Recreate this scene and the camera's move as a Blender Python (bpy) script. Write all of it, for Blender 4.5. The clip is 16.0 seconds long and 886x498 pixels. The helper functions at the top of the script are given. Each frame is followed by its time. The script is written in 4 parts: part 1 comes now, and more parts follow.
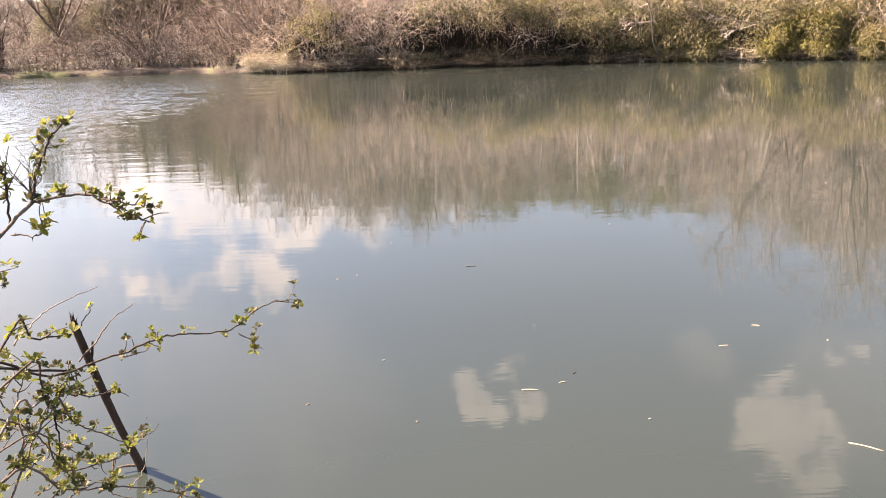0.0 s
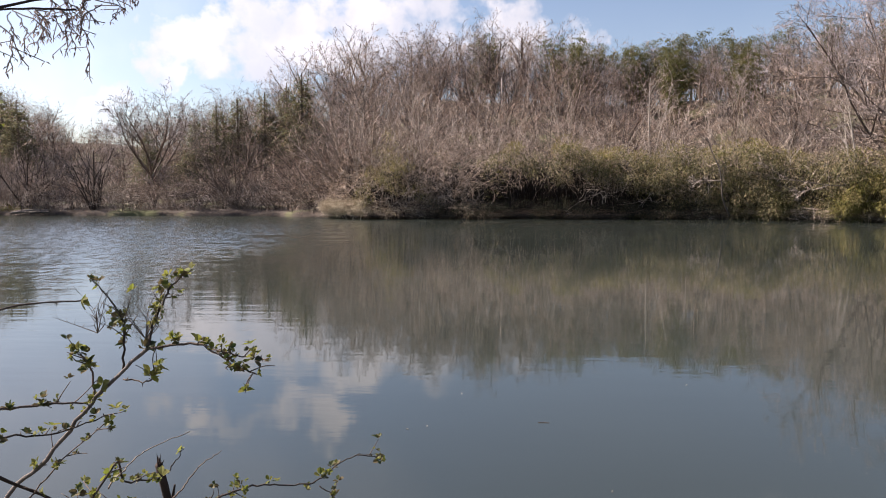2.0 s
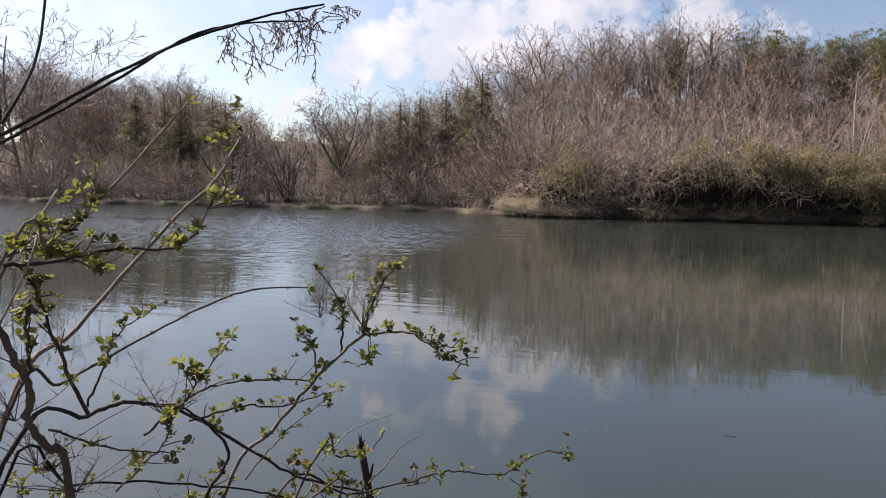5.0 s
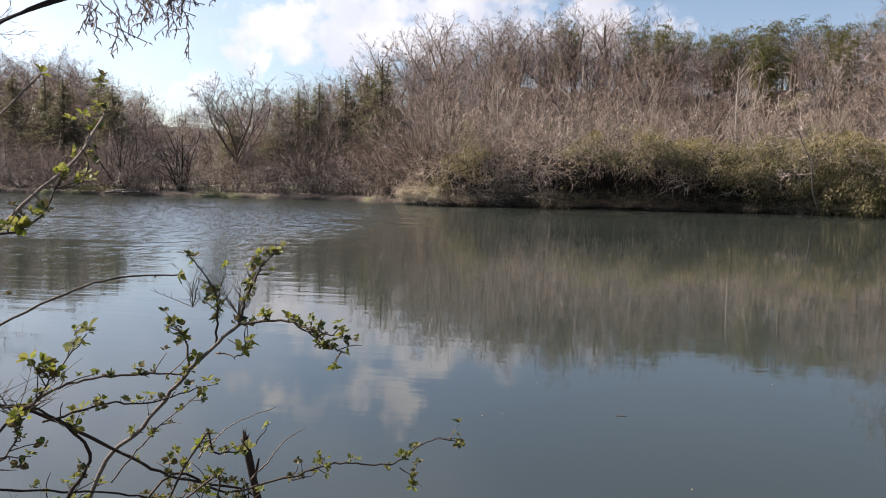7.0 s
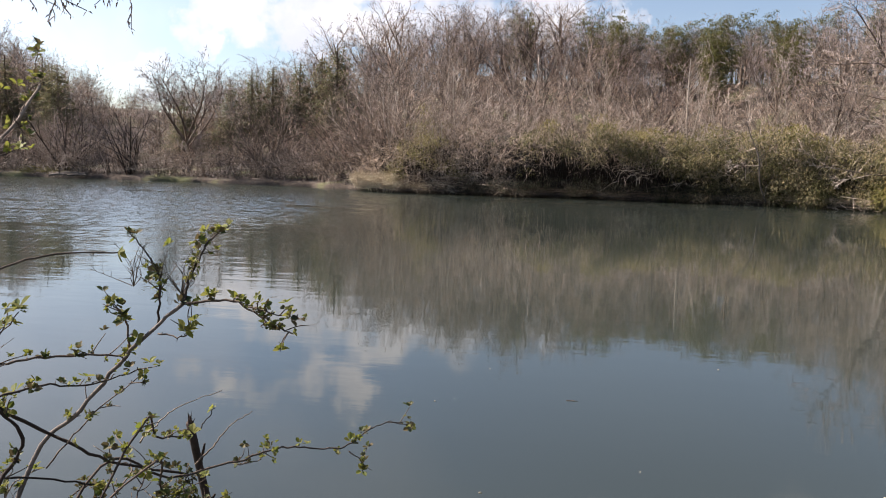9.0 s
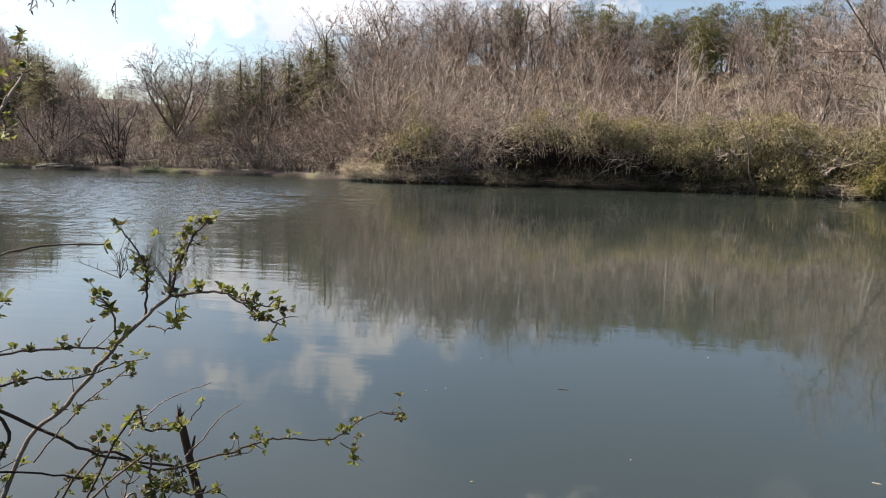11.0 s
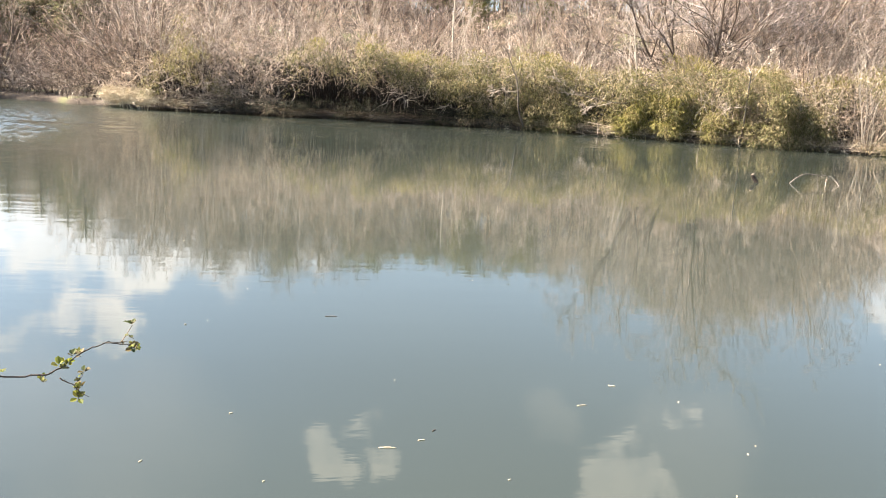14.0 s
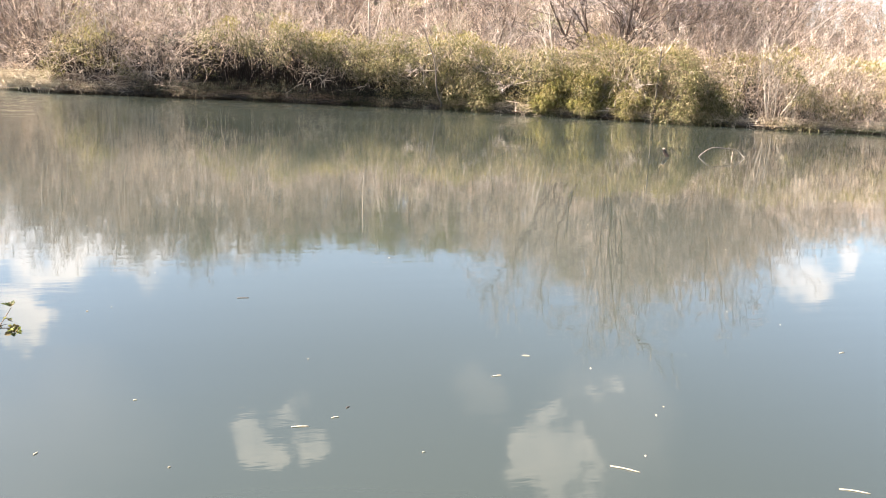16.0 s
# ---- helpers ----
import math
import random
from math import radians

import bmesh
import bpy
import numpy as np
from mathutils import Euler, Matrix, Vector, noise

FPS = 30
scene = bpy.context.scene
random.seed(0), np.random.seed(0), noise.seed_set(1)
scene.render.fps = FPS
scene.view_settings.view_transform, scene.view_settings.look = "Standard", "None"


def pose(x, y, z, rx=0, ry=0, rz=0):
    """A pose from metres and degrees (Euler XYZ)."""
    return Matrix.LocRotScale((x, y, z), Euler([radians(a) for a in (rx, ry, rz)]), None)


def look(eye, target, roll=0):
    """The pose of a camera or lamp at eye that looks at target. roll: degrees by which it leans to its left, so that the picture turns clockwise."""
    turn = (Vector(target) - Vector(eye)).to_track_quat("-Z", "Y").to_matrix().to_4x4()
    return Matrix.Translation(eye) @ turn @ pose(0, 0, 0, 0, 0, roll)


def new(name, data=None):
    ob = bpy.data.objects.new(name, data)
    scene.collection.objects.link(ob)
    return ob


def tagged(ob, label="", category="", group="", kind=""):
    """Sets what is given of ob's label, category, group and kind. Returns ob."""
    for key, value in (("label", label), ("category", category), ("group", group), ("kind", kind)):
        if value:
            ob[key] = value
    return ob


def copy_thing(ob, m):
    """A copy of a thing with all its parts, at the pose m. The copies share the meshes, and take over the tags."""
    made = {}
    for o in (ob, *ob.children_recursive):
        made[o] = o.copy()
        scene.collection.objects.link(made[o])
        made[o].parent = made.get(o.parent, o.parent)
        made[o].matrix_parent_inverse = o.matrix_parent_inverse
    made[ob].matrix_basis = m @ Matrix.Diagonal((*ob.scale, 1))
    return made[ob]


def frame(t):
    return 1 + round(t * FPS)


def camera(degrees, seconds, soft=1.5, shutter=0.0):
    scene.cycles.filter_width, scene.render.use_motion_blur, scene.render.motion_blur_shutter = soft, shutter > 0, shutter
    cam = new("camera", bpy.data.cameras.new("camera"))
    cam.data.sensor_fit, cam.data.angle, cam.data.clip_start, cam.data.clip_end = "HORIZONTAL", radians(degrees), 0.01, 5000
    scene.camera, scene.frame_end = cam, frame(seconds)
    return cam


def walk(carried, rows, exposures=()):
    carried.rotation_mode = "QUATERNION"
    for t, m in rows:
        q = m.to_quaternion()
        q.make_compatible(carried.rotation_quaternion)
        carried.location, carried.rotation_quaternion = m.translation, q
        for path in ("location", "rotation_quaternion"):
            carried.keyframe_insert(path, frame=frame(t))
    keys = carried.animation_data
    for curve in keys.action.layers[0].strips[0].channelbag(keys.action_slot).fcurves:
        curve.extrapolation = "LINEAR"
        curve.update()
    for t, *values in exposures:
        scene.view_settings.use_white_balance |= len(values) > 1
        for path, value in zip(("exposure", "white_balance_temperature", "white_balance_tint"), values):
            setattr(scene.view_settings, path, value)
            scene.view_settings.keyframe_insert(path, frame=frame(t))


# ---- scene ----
cam = camera(59.18, 16.0, soft=1.0)
PATH = [
    (0, pose(0.003, -0.001, 1.797, 74.53, 1.75, -0.29)),
    (0.5, pose(-0.009, -0.02, 1.814, 78.14, 0.92, 1.45)),
    (1, pose(-0.024, -0.022, 1.835, 82.32, 0.52, 1.91)),
    (1.5, pose(-0.022, -0.025, 1.844, 84.48, 0.77, 1.81)),
    (2, pose(-0.086, -0.027, 1.846, 85.3, 0.17, 4.72)),
    (2.5, pose(-0.122, -0.053, 1.84, 85.12, -0.45, 9.19)),
    (3, pose(-0.165, -0.095, 1.853, 85.03, 0.33, 16.3)),
    (5.5, pose(-0.154, -0.089, 1.85, 85.16, -0.75, 17.51)),
    (6, pose(-0.129, -0.053, 1.844, 84.93, -0.8, 14.61)),
    (6.5, pose(-0.12, -0.021, 1.834, 84.59, -0.77, 11.85)),
    (7, pose(-0.126, -0.011, 1.833, 84.39, -0.9, 10.32)),
    (7.5, pose(-0.122, 0.013, 1.815, 84.15, -0.92, 9.11)),
    (8, pose(-0.122, 0.021, 1.811, 83.87, -1.24, 8.3)),
    (8.5, pose(-0.118, 0.008, 1.815, 83.7, -1.54, 7.64)),
    (9, pose(-0.123, 0.023, 1.809, 83.55, -1.73, 7.05)),
    (11.5, pose(-0.12, 0.038, 1.806, 82.71, -1.38, 5.95)),
    (12, pose(-0.107, 0.049, 1.796, 82.56, -1.99, 4.41)),
    (12.5, pose(-0.091, 0.074, 1.777, 81.9, -3.25, 1.09)),
    (13, pose(-0.055, 0.076, 1.756, 80.32, -3.23, -1.12)),
    (13.5, pose(-0.042, 0.134, 1.735, 79.52, -3.33, -4.7)),
    (14, pose(0.001, 0.145, 1.729, 78.68, -3.45, -9.43)),
    (14.5, pose(0.03, 0.14, 1.733, 78.47, -3.65, -11.49)),
    (15, pose(0.063, 0.173, 1.707, 77.98, -2.8, -12.68)),
    (15.5, pose(0.075, 0.16, 1.711, 77.73, -2.98, -14.23)),
    (16, pose(0.083, 0.165, 1.682, 77.63, -2.99, -15.24)),
]
EXPOSURES = [(0.0, 2.58, 7800, 25), (0.5, 2.12, 7700, 23), (1.0, 1.61, 7150, 23), (1.5, 1.49, 6900, 21), (2.0, 1.33, 6700, 20), (2.5, 1.25, 6600, 18), (3.0, 1.17, 6600, 17), (5.5, 1.16, 6600, 19),
             (7.0, 1.29, 6600, 16), (9.0, 1.40, 6700, 16), (11.5, 1.44, 6750, 11), (12.5, 1.69, 6850, 12), (13.0, 2.05, 6950, 12), (13.5, 2.31, 7050, 12),
             (14.0, 2.70, 7150, 11), (14.5, 2.78, 7150, 13), (16.0, 2.82, 7100, 15)]
walk(cam, PATH, EXPOSURES)

# ---------------------------------------------------------------- sky and sun
SUN_AZ, SUN_EL = -82.0, 44.0


def heading(az, el):
    a, e = radians(az), radians(el)
    return Vector((math.sin(a) * math.cos(e), math.cos(a) * math.cos(e), math.sin(e)))


sun = new("sun", bpy.data.lights.new("sun", "SUN"))
sun.data.energy, sun.data.angle, sun.data.color = 5.0, radians(0.6), (1.0, 0.94, 0.85)
sun.matrix_basis = look(heading(SUN_AZ, SUN_EL) * 300, (0, 0, 0))

world = bpy.data.worlds.new("sky")
scene.world = world
world.use_nodes = True


class Net:
    """A small helper to chain shader nodes."""

    def __init__(self, tree):
        self.tree = tree

    def add(self, kind, ins=None, **props):
        n = self.tree.nodes.new(kind)
        if "operation" in props:
            n.operation = props["operation"]
        if "use_clamp" in props:
            n.use_clamp = props["use_clamp"]
        if "data_type" in props:
            n.data_type = props["data_type"]
        for k, v in (ins or {}).items():
            if isinstance(v, bpy.types.NodeSocket):
                self.tree.links.new(v, n.inputs[k])
            else:
                n.inputs[k].default_value = v
        return n

    def math(self, op, a, b=0.0, clamp=False):
        return self.add("ShaderNodeMath", {0: a, 1: b}, operation=op, use_clamp=clamp).outputs[0]

    def ramp(self, value, lo, hi, a=0.0, b=1.0, smooth=True):
        n = self.add("ShaderNodeMapRange", {0: value, 1: lo, 2: hi, 3: a, 4: b})
        n.interpolation_type = "SMOOTHSTEP" if smooth else "LINEAR"
        return n.outputs[0]

    def mix(self, f, a, b):
        n = self.add("ShaderNodeMix", data_type="RGBA")
        for sock, v in ((n.inputs[0], f), (n.inputs[6], a), (n.inputs[7], b)):
            if isinstance(v, bpy.types.NodeSocket):
                self.tree.links.new(v, sock)
            else:
                sock.default_value = v
        return n.outputs[2]

    def noise(self, vec, scale, detail=3.0, rough=0.5, distort=0.0):
        return self.add("ShaderNodeTexNoise", {"Vector": vec, "Scale": scale, "Detail": detail, "Roughness": rough, "Distortion": distort}).outputs["Fac"]


def sky_nodes():
    w = Net(world.node_tree)
    w.tree.nodes.clear()
    sky = w.add("ShaderNodeTexSky")
    sky.sky_type, sky.sun_disc = "NISHITA", False
    sky.sun_elevation, sky.sun_rotation = radians(SUN_EL), radians(SUN_AZ)
    sky.air_density, sky.dust_density, sky.ozone_density = 1.0, 0.6, 1.6
    d = w.add("ShaderNodeTexCoord").outputs["Generated"]
    z = w.add("ShaderNodeSeparateXYZ", {0: d}).outputs[2]
    # cloud noise on a flat layer overhead
    lift = w.math("ADD", w.math("MAXIMUM", z, 0.0), 0.22)
    flat = w.add("ShaderNodeVectorMath", {0: d}, operation="DIVIDE")
    comb = w.add("ShaderNodeCombineXYZ", {0: lift, 1: lift, 2: 1.0})
    w.tree.links.new(comb.outputs[0], flat.inputs[1])
    n = w.noise(flat.outputs[0], 3.2, 7.0, 0.58, 0.3)
    n2 = w.noise(d, 26.0, 5.0, 0.55, 0.0)
    total = None
    # heaps of cumulus: heading, height, radius, weight
    warp = w.add("ShaderNodeTexNoise", {"Vector": d, "Scale": 10.0, "Detail": 5.0, "Roughness": 0.6}).outputs["Color"]
    warp = w.add("ShaderNodeVectorMath", {0: warp, 1: (0.5, 0.5, 0.5)}, operation="SUBTRACT").outputs[0]
    warp = w.add("ShaderNodeVectorMath", {0: warp, "Scale": 0.12}, operation="SCALE").outputs[0]
    bent = w.add("ShaderNodeVectorMath", {0: d, 1: warp}, operation="ADD").outputs[0]
    bent = w.add("ShaderNodeVectorMath", {0: bent}, operation="NORMALIZE").outputs[0]
    for az, el, rad, wt in ((-24, 9.5, 2.6, .6), (-20, 10, 3, .75), (-16, 10.5, 3.4, .8), (-11, 11, 3.6, .8), (-5, 11, 3.4, .75), (0, 10.5, 3, .7), (5, 9.5, 2, .5), (-28, 5, 2.2, .5),
                            (-25, 16.2, 1.3, .5), (-23.3, 16.4, 1.3, .5), (-21.6, 16, 1.4, .5), (-20, 16.3, 1.3, .48), (-18.2, 16.2, 1.2, .42), (-15.6, 16, 1.5, .6), (-13.8, 16.6, 1.9, .8), (-12.6, 16.2, 1.5, .7),
                            (2.3, 25.4, 1.3, .9), (3, 26.6, 1.4, .85), (6.4, 26.4, 1.3, .8), (4.6, 24.2, .9, .45), (25.5, 27, 3.6, .78), (23.8, 25.5, 1.8, .5), (28.3, 21.6, .9, .42), (42, 11, 1.8, .6), (75, 30, 12, .5)):
        dot = w.add("ShaderNodeVectorMath", {0: bent, 1: heading(az, el)}, operation="DOT_PRODUCT").outputs["Value"]
        blob = w.ramp(dot, math.cos(radians(rad * 1.5)), 1.0, 0.0, wt)
        total = blob if total is None else w.math("MAXIMUM", total, blob)
    # thin veils of cloud
    veil = None
    for az, el, rad, wt in ((-13, 25.5, 6, .20), (-20, 21.5, 4, .20), (29.5, 24, 4, .22), (19, 22.8, 1.6, .20), (-44, 20, 15, .48), (-30, 13, 7, .3)):
        dot = w.add("ShaderNodeVectorMath", {0: bent, 1: heading(az, el)}, operation="DOT_PRODUCT").outputs["Value"]
        blob = w.ramp(dot, math.cos(radians(rad * 1.5)), 1.0, 0.0, wt)
        veil = blob if veil is None else w.math("MAXIMUM", veil, blob)
    grain = w.math("ADD", w.math("MULTIPLY", w.math("SUBTRACT", n, 0.5), 0.4), w.math("MULTIPLY", w.math("SUBTRACT", n2, 0.5), 2.0))
    dens = w.math("ADD", total, w.math("MULTIPLY", grain, w.math("MULTIPLY", total, 2.5, True)))
    mask = w.ramp(dens, 0.18, 0.80)
    haze = w.ramp(z, 0.0, 0.35, 0.11, 0.0)
    fac = w.math("MAXIMUM", w.math("MAXIMUM", mask, veil), haze, True)
    shade = w.ramp(w.noise(d, 14.0, 4.0), 0.35, 0.65)
    col = w.mix(fac, sky.outputs[0], w.mix(shade, (5.3, 5.7, 6.4, 1), (6.7, 6.85, 7.2, 1)))
    near_sun = w.add("ShaderNodeVectorMath", {0: d, 1: heading(SUN_AZ, SUN_EL)}, operation="DOT_PRODUCT").outputs["Value"]
    glare = w.ramp(near_sun, 0.15, 0.9, 0.97, 1.5)
    col = w.add("ShaderNodeVectorMath", {0: col, "Scale": glare}, operation="SCALE").outputs[0]
    bg = w.add("ShaderNodeBackground", {0: col, 1: 0.057})
    out = w.add("ShaderNodeOutputWorld")
    w.tree.links.new(bg.outputs[0], out.inputs[0])


sky_nodes()


# ---------------------------------------------------------------- materials
def rgb(r, g, b):
    return (r, g, b, 1.0)


def material(name):
    m = bpy.data.materials.new(name)
    m.use_nodes = True
    w = Net(m.node_tree)
    return m, w, m.node_tree.nodes["Principled BSDF"]


def wood_material(name, a, b, scale=20.0, rough=0.85, spread=0.5, per_island=False):
    """Bark: two colours mixed by grain and stains, shifted a little from thing to thing."""
    m, w, p = material(name)
    co = w.add("ShaderNodeTexCoord").outputs["Object"]
    g = w.noise(co, scale, 4.0, 0.6)
    s = w.noise(co, scale * 0.08, 2.0)
    if per_island:
        r = w.add("ShaderNodeNewGeometry").outputs["Random Per Island"]
    else:
        r = w.add("ShaderNodeObjectInfo").outputs["Random"]
    f = w.math("ADD", w.math("MULTIPLY", w.math("ADD", g, s), 0.5), w.math("MULTIPLY", w.math("SUBTRACT", r, 0.5), spread), True)
    f = w.ramp(f, 0.2, 0.8)
    w.tree.links.new(w.mix(f, rgb(*a), rgb(*b)), p.inputs["Base Color"])
    p.inputs["Roughness"].default_value = rough
    p.inputs["Specular IOR Level"].default_value = 0.25
    bump = w.add("ShaderNodeBump", {"Strength": 0.5, "Distance": 0.01, "Height": g})
    w.tree.links.new(bump.outputs[0], p.inputs["Normal"])
    return m


def leaf_material(name, a, b, c, glow=0.35):
    """Leaves: three tones from leaf to leaf, thin enough for the sun to shine through."""
    m, w, p = material(name)
    r = w.add("ShaderNodeNewGeometry").outputs["Random Per Island"]
    co = w.add("ShaderNodeTexCoord").outputs["Object"]
    n = w.noise(co, 1.3, 3.0)
    col = w.mix(w.ramp(r, 0.1, 0.9), rgb(*a), rgb(*b))
    col = w.mix(w.ramp(w.math("ADD", w.math("MULTIPLY", n, 0.6), w.math("MULTIPLY", r, 0.4)), 0.45, 0.64), col, rgb(*c))
    w.tree.links.new(col, p.inputs["Base Color"])
    p.inputs["Roughness"].default_value = 0.6
    p.inputs["Specular IOR Level"].default_value = 0.3
    tl = w.add("ShaderNodeBsdfTranslucent", {0: col})
    mx = w.add("ShaderNodeMixShader", {0: glow})
    w.tree.links.new(p.outputs[0], mx.inputs[1])
    w.tree.links.new(tl.outputs[0], mx.inputs[2])
    w.tree.links.new(mx.outputs[0], w.tree.nodes["Material Output"].inputs[0])
    return m


BARK = wood_material("bark brown", (0.030, 0.021, 0.016), (0.125, 0.090, 0.068), 120)
# dark bark of shrub and shore wood; also paints shade on stems under the hedge
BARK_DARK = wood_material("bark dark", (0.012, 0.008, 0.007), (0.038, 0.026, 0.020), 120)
BARK_PALE = wood_material("bark pale", (0.111, 0.081, 0.059), (0.252, 0.196, 0.148), 120)
BARK_GREY = wood_material("bark grey", (0.060, 0.050, 0.042), (0.180, 0.150, 0.129), 90)
STAKE_WOOD = wood_material("old stake wood", (0.015, 0.010, 0.007), (0.064, 0.041, 0.032), 60)
TRUNK = wood_material("trunk bark", (0.074, 0.053, 0.040), (0.207, 0.159, 0.122), 6)
STEM = wood_material("grey shrub stems", (0.090, 0.070, 0.057), (0.420, 0.345, 0.288), 4, spread=1.2)
# darker copy of the dry brush: shade between the trees put into its colour
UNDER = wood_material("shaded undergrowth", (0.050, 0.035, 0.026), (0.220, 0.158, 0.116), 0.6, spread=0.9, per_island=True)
TRUNK_PALE = wood_material("pale trunk bark", (0.222, 0.185, 0.148), (0.370, 0.318, 0.266), 6)
TWIG = wood_material("bare twigs", (0.090, 0.067, 0.051), (0.450, 0.346, 0.275), 0.5, spread=0.8, per_island=True)
TWIG_GREY = wood_material("grey-violet bare twigs", (0.090, 0.075, 0.068), (0.400, 0.330, 0.298), 0.5, spread=0.8, per_island=True)
TWIG_RED = wood_material("reddish bare twigs", (0.080, 0.054, 0.041), (0.360, 0.258, 0.198), 0.5, spread=0.8, per_island=True)
TWIG_PALE = wood_material("pale bare twigs", (0.125, 0.096, 0.077), (0.510, 0.420, 0.348), 0.5, spread=0.9, per_island=True)
BRUSH = wood_material("dry brush", (0.104, 0.070, 0.048), (0.311, 0.233, 0.167), 0.6, spread=0.8, per_island=True)
VINE = wood_material("tan dry vines", (0.230, 0.168, 0.118), (0.580, 0.456, 0.350), 0.6, spread=0.9, per_island=True)
STRAW = wood_material("dry reed straw", (0.340, 0.270, 0.180), (0.620, 0.529, 0.390), 0.8, spread=0.9, per_island=True)
SASA = leaf_material("bamboo grass leaves", (0.060, 0.057, 0.018), (0.185, 0.168, 0.054), (0.255, 0.200, 0.110), 0.2)
SASA_YELLOW = leaf_material("yellow-green leaves", (0.110, 0.104, 0.026), (0.320, 0.278, 0.066), (0.300, 0.240, 0.105), 0.3)
BAMBOO = leaf_material("bamboo leaves", (0.060, 0.066, 0.017), (0.165, 0.155, 0.042), (0.120, 0.110, 0.036))
CONIFER = leaf_material("dark evergreen leaves", (0.085, 0.086, 0.044), (0.180, 0.172, 0.086), (0.170, 0.145, 0.082), 0.5)
LEAF_DEAD = leaf_material("dead leaves", (0.115, 0.083, 0.055), (0.330, 0.255, 0.175), (0.200, 0.150, 0.085), 0.2)
YOUNG = leaf_material("young spring leaves", (0.105, 0.128, 0.020), (0.270, 0.268, 0.050), (0.170, 0.165, 0.042), 0.5)
LEAF_DARK = leaf_material("older leaves", (0.030, 0.047, 0.014), (0.072, 0.093, 0.025), (0.111, 0.085, 0.038), 0.3)
# near-black leaf tone: the shade of the hedge hollow put into the colour
LEAF_SHADE = leaf_material("old dark leaves", (0.020, 0.024, 0.010), (0.048, 0.050, 0.020), (0.060, 0.045, 0.025), 0.1)
SEED = leaf_material("dry seed keys", (0.17, 0.12, 0.10), (0.34, 0.28, 0.24), (0.10, 0.07, 0.06), 0.25)


def soil_material():
    m, w, p = material("leaf litter and soil")
    co = w.add("ShaderNodeNewGeometry").outputs["Position"]
    a = w.noise(co, 0.35, 4.0)
    b = w.noise(co, 9.0, 5.0, 0.7)
    col = w.mix(w.ramp(b, 0.3, 0.7), rgb(0.035, 0.024, 0.018), rgb(0.11, 0.08, 0.057))
    col = w.mix(w.ramp(a, 0.5, 0.68, 0.0, 0.7), col, rgb(0.11, 0.12, 0.04))
    w.tree.links.new(col, p.inputs["Base Color"])
    p.inputs["Roughness"].default_value = 0.95
    bump = w.add("ShaderNodeBump", {"Strength": 0.8, "Distance": 0.06, "Height": b})
    w.tree.links.new(bump.outputs[0], p.inputs["Normal"])
    return m


def water_material():
    """Murky pond water: silt lit by the sun below a smooth skin, ruffled by wind in places."""
    m, w, p = material("murky pond water")
    pos = w.add("ShaderNodeNewGeometry").outputs["Position"]
    sx, sy, _ = w.add("ShaderNodeSeparateXYZ", {0: pos}).outputs
    silt = w.noise(pos, 0.12, 3.0)
    w.tree.links.new(w.mix(w.ramp(silt, 0.35, 0.65), rgb(0.0248, 0.0302, 0.0252), rgb(0.0298, 0.0356, 0.0292)), p.inputs["Base Color"])
    p.inputs["Roughness"].default_value = 0.003
    p.inputs["IOR"].default_value = 1.42
    # long slow swell and small ripples
    flat = w.add("ShaderNodeMapping", {0: pos, 3: (0.28, 1.7, 1.0)}).outputs[0]
    swell = w.noise(flat, 1.1, 2.0, 0.5)
    small = w.noise(w.add("ShaderNodeMapping", {0: pos, 3: (0.7, 2.6, 1.0)}).outputs[0], 3.4, 3.0, 0.6)
    # wind patches towards the far bays
    streak = w.noise(w.add("ShaderNodeMapping", {0: pos, 3: (0.10, 0.42, 1.0)}).outputs[0], 1.0, 4.0, 0.6)
    left = w.math("MULTIPLY", w.ramp(sx, -2.5, -10.5), w.ramp(sy, 9.0, 29.0))
    mid = w.math("MULTIPLY", w.math("MULTIPLY", w.ramp(sy, 24.0, 29.0), w.ramp(sy, 39.0, 34.0)), 0.22)
    patch = w.math("MULTIPLY", w.math("MAXIMUM", left, mid), w.ramp(streak, 0.33, 0.45))
    chop = w.math("MULTIPLY", w.noise(w.add("ShaderNodeMapping", {0: pos, 3: (1.5, 1.0, 1.0)}).outputs[0], 2.6, 3.0, 0.65), w.math("MULTIPLY", patch, 0.03))
    # low wavelets under the trees on the sunny side
    bay = w.math("MULTIPLY", w.ramp(sx, 1.0, -6.0), w.ramp(sy, 5.0, 12.0))
    wavelet = w.noise(w.add("ShaderNodeMapping", {0: pos, 3: (0.45, 2.0, 1.0)}).outputs[0], 1.3, 2.0, 0.55)
    chop = w.math("ADD", chop, w.math("MULTIPLY", wavelet, w.math("MULTIPLY", bay, 0.0055)))
    h = w.math("ADD", w.math("ADD", w.math("MULTIPLY", swell, 0.0017), w.math("MULTIPLY", small, 0.0005)), chop)
    bump = w.add("ShaderNodeBump", {"Strength": 1.0, "Distance": 1.0, "Height": h})
    gust = w.noise(w.add("ShaderNodeMapping", {0: pos, 3: (3.6, 1.5, 1.0)}).outputs[0], 1.0, 4.0, 0.75)
    # the faces of wind ripples that meet the eye lean towards this bank
    lean = w.add("ShaderNodeVectorMath", {0: (0.0, -0.085, 0.0), "Scale": w.math("MULTIPLY", patch, w.ramp(gust, 0.40, 0.62, 0.25, 1.6))}, operation="SCALE").outputs[0]
    tilt = w.add("ShaderNodeVectorMath", {0: bump.outputs[0], 1: lean}, operation="ADD").outputs[0]
    tilt = w.add("ShaderNodeVectorMath", {0: tilt}, operation="NORMALIZE").outputs[0]
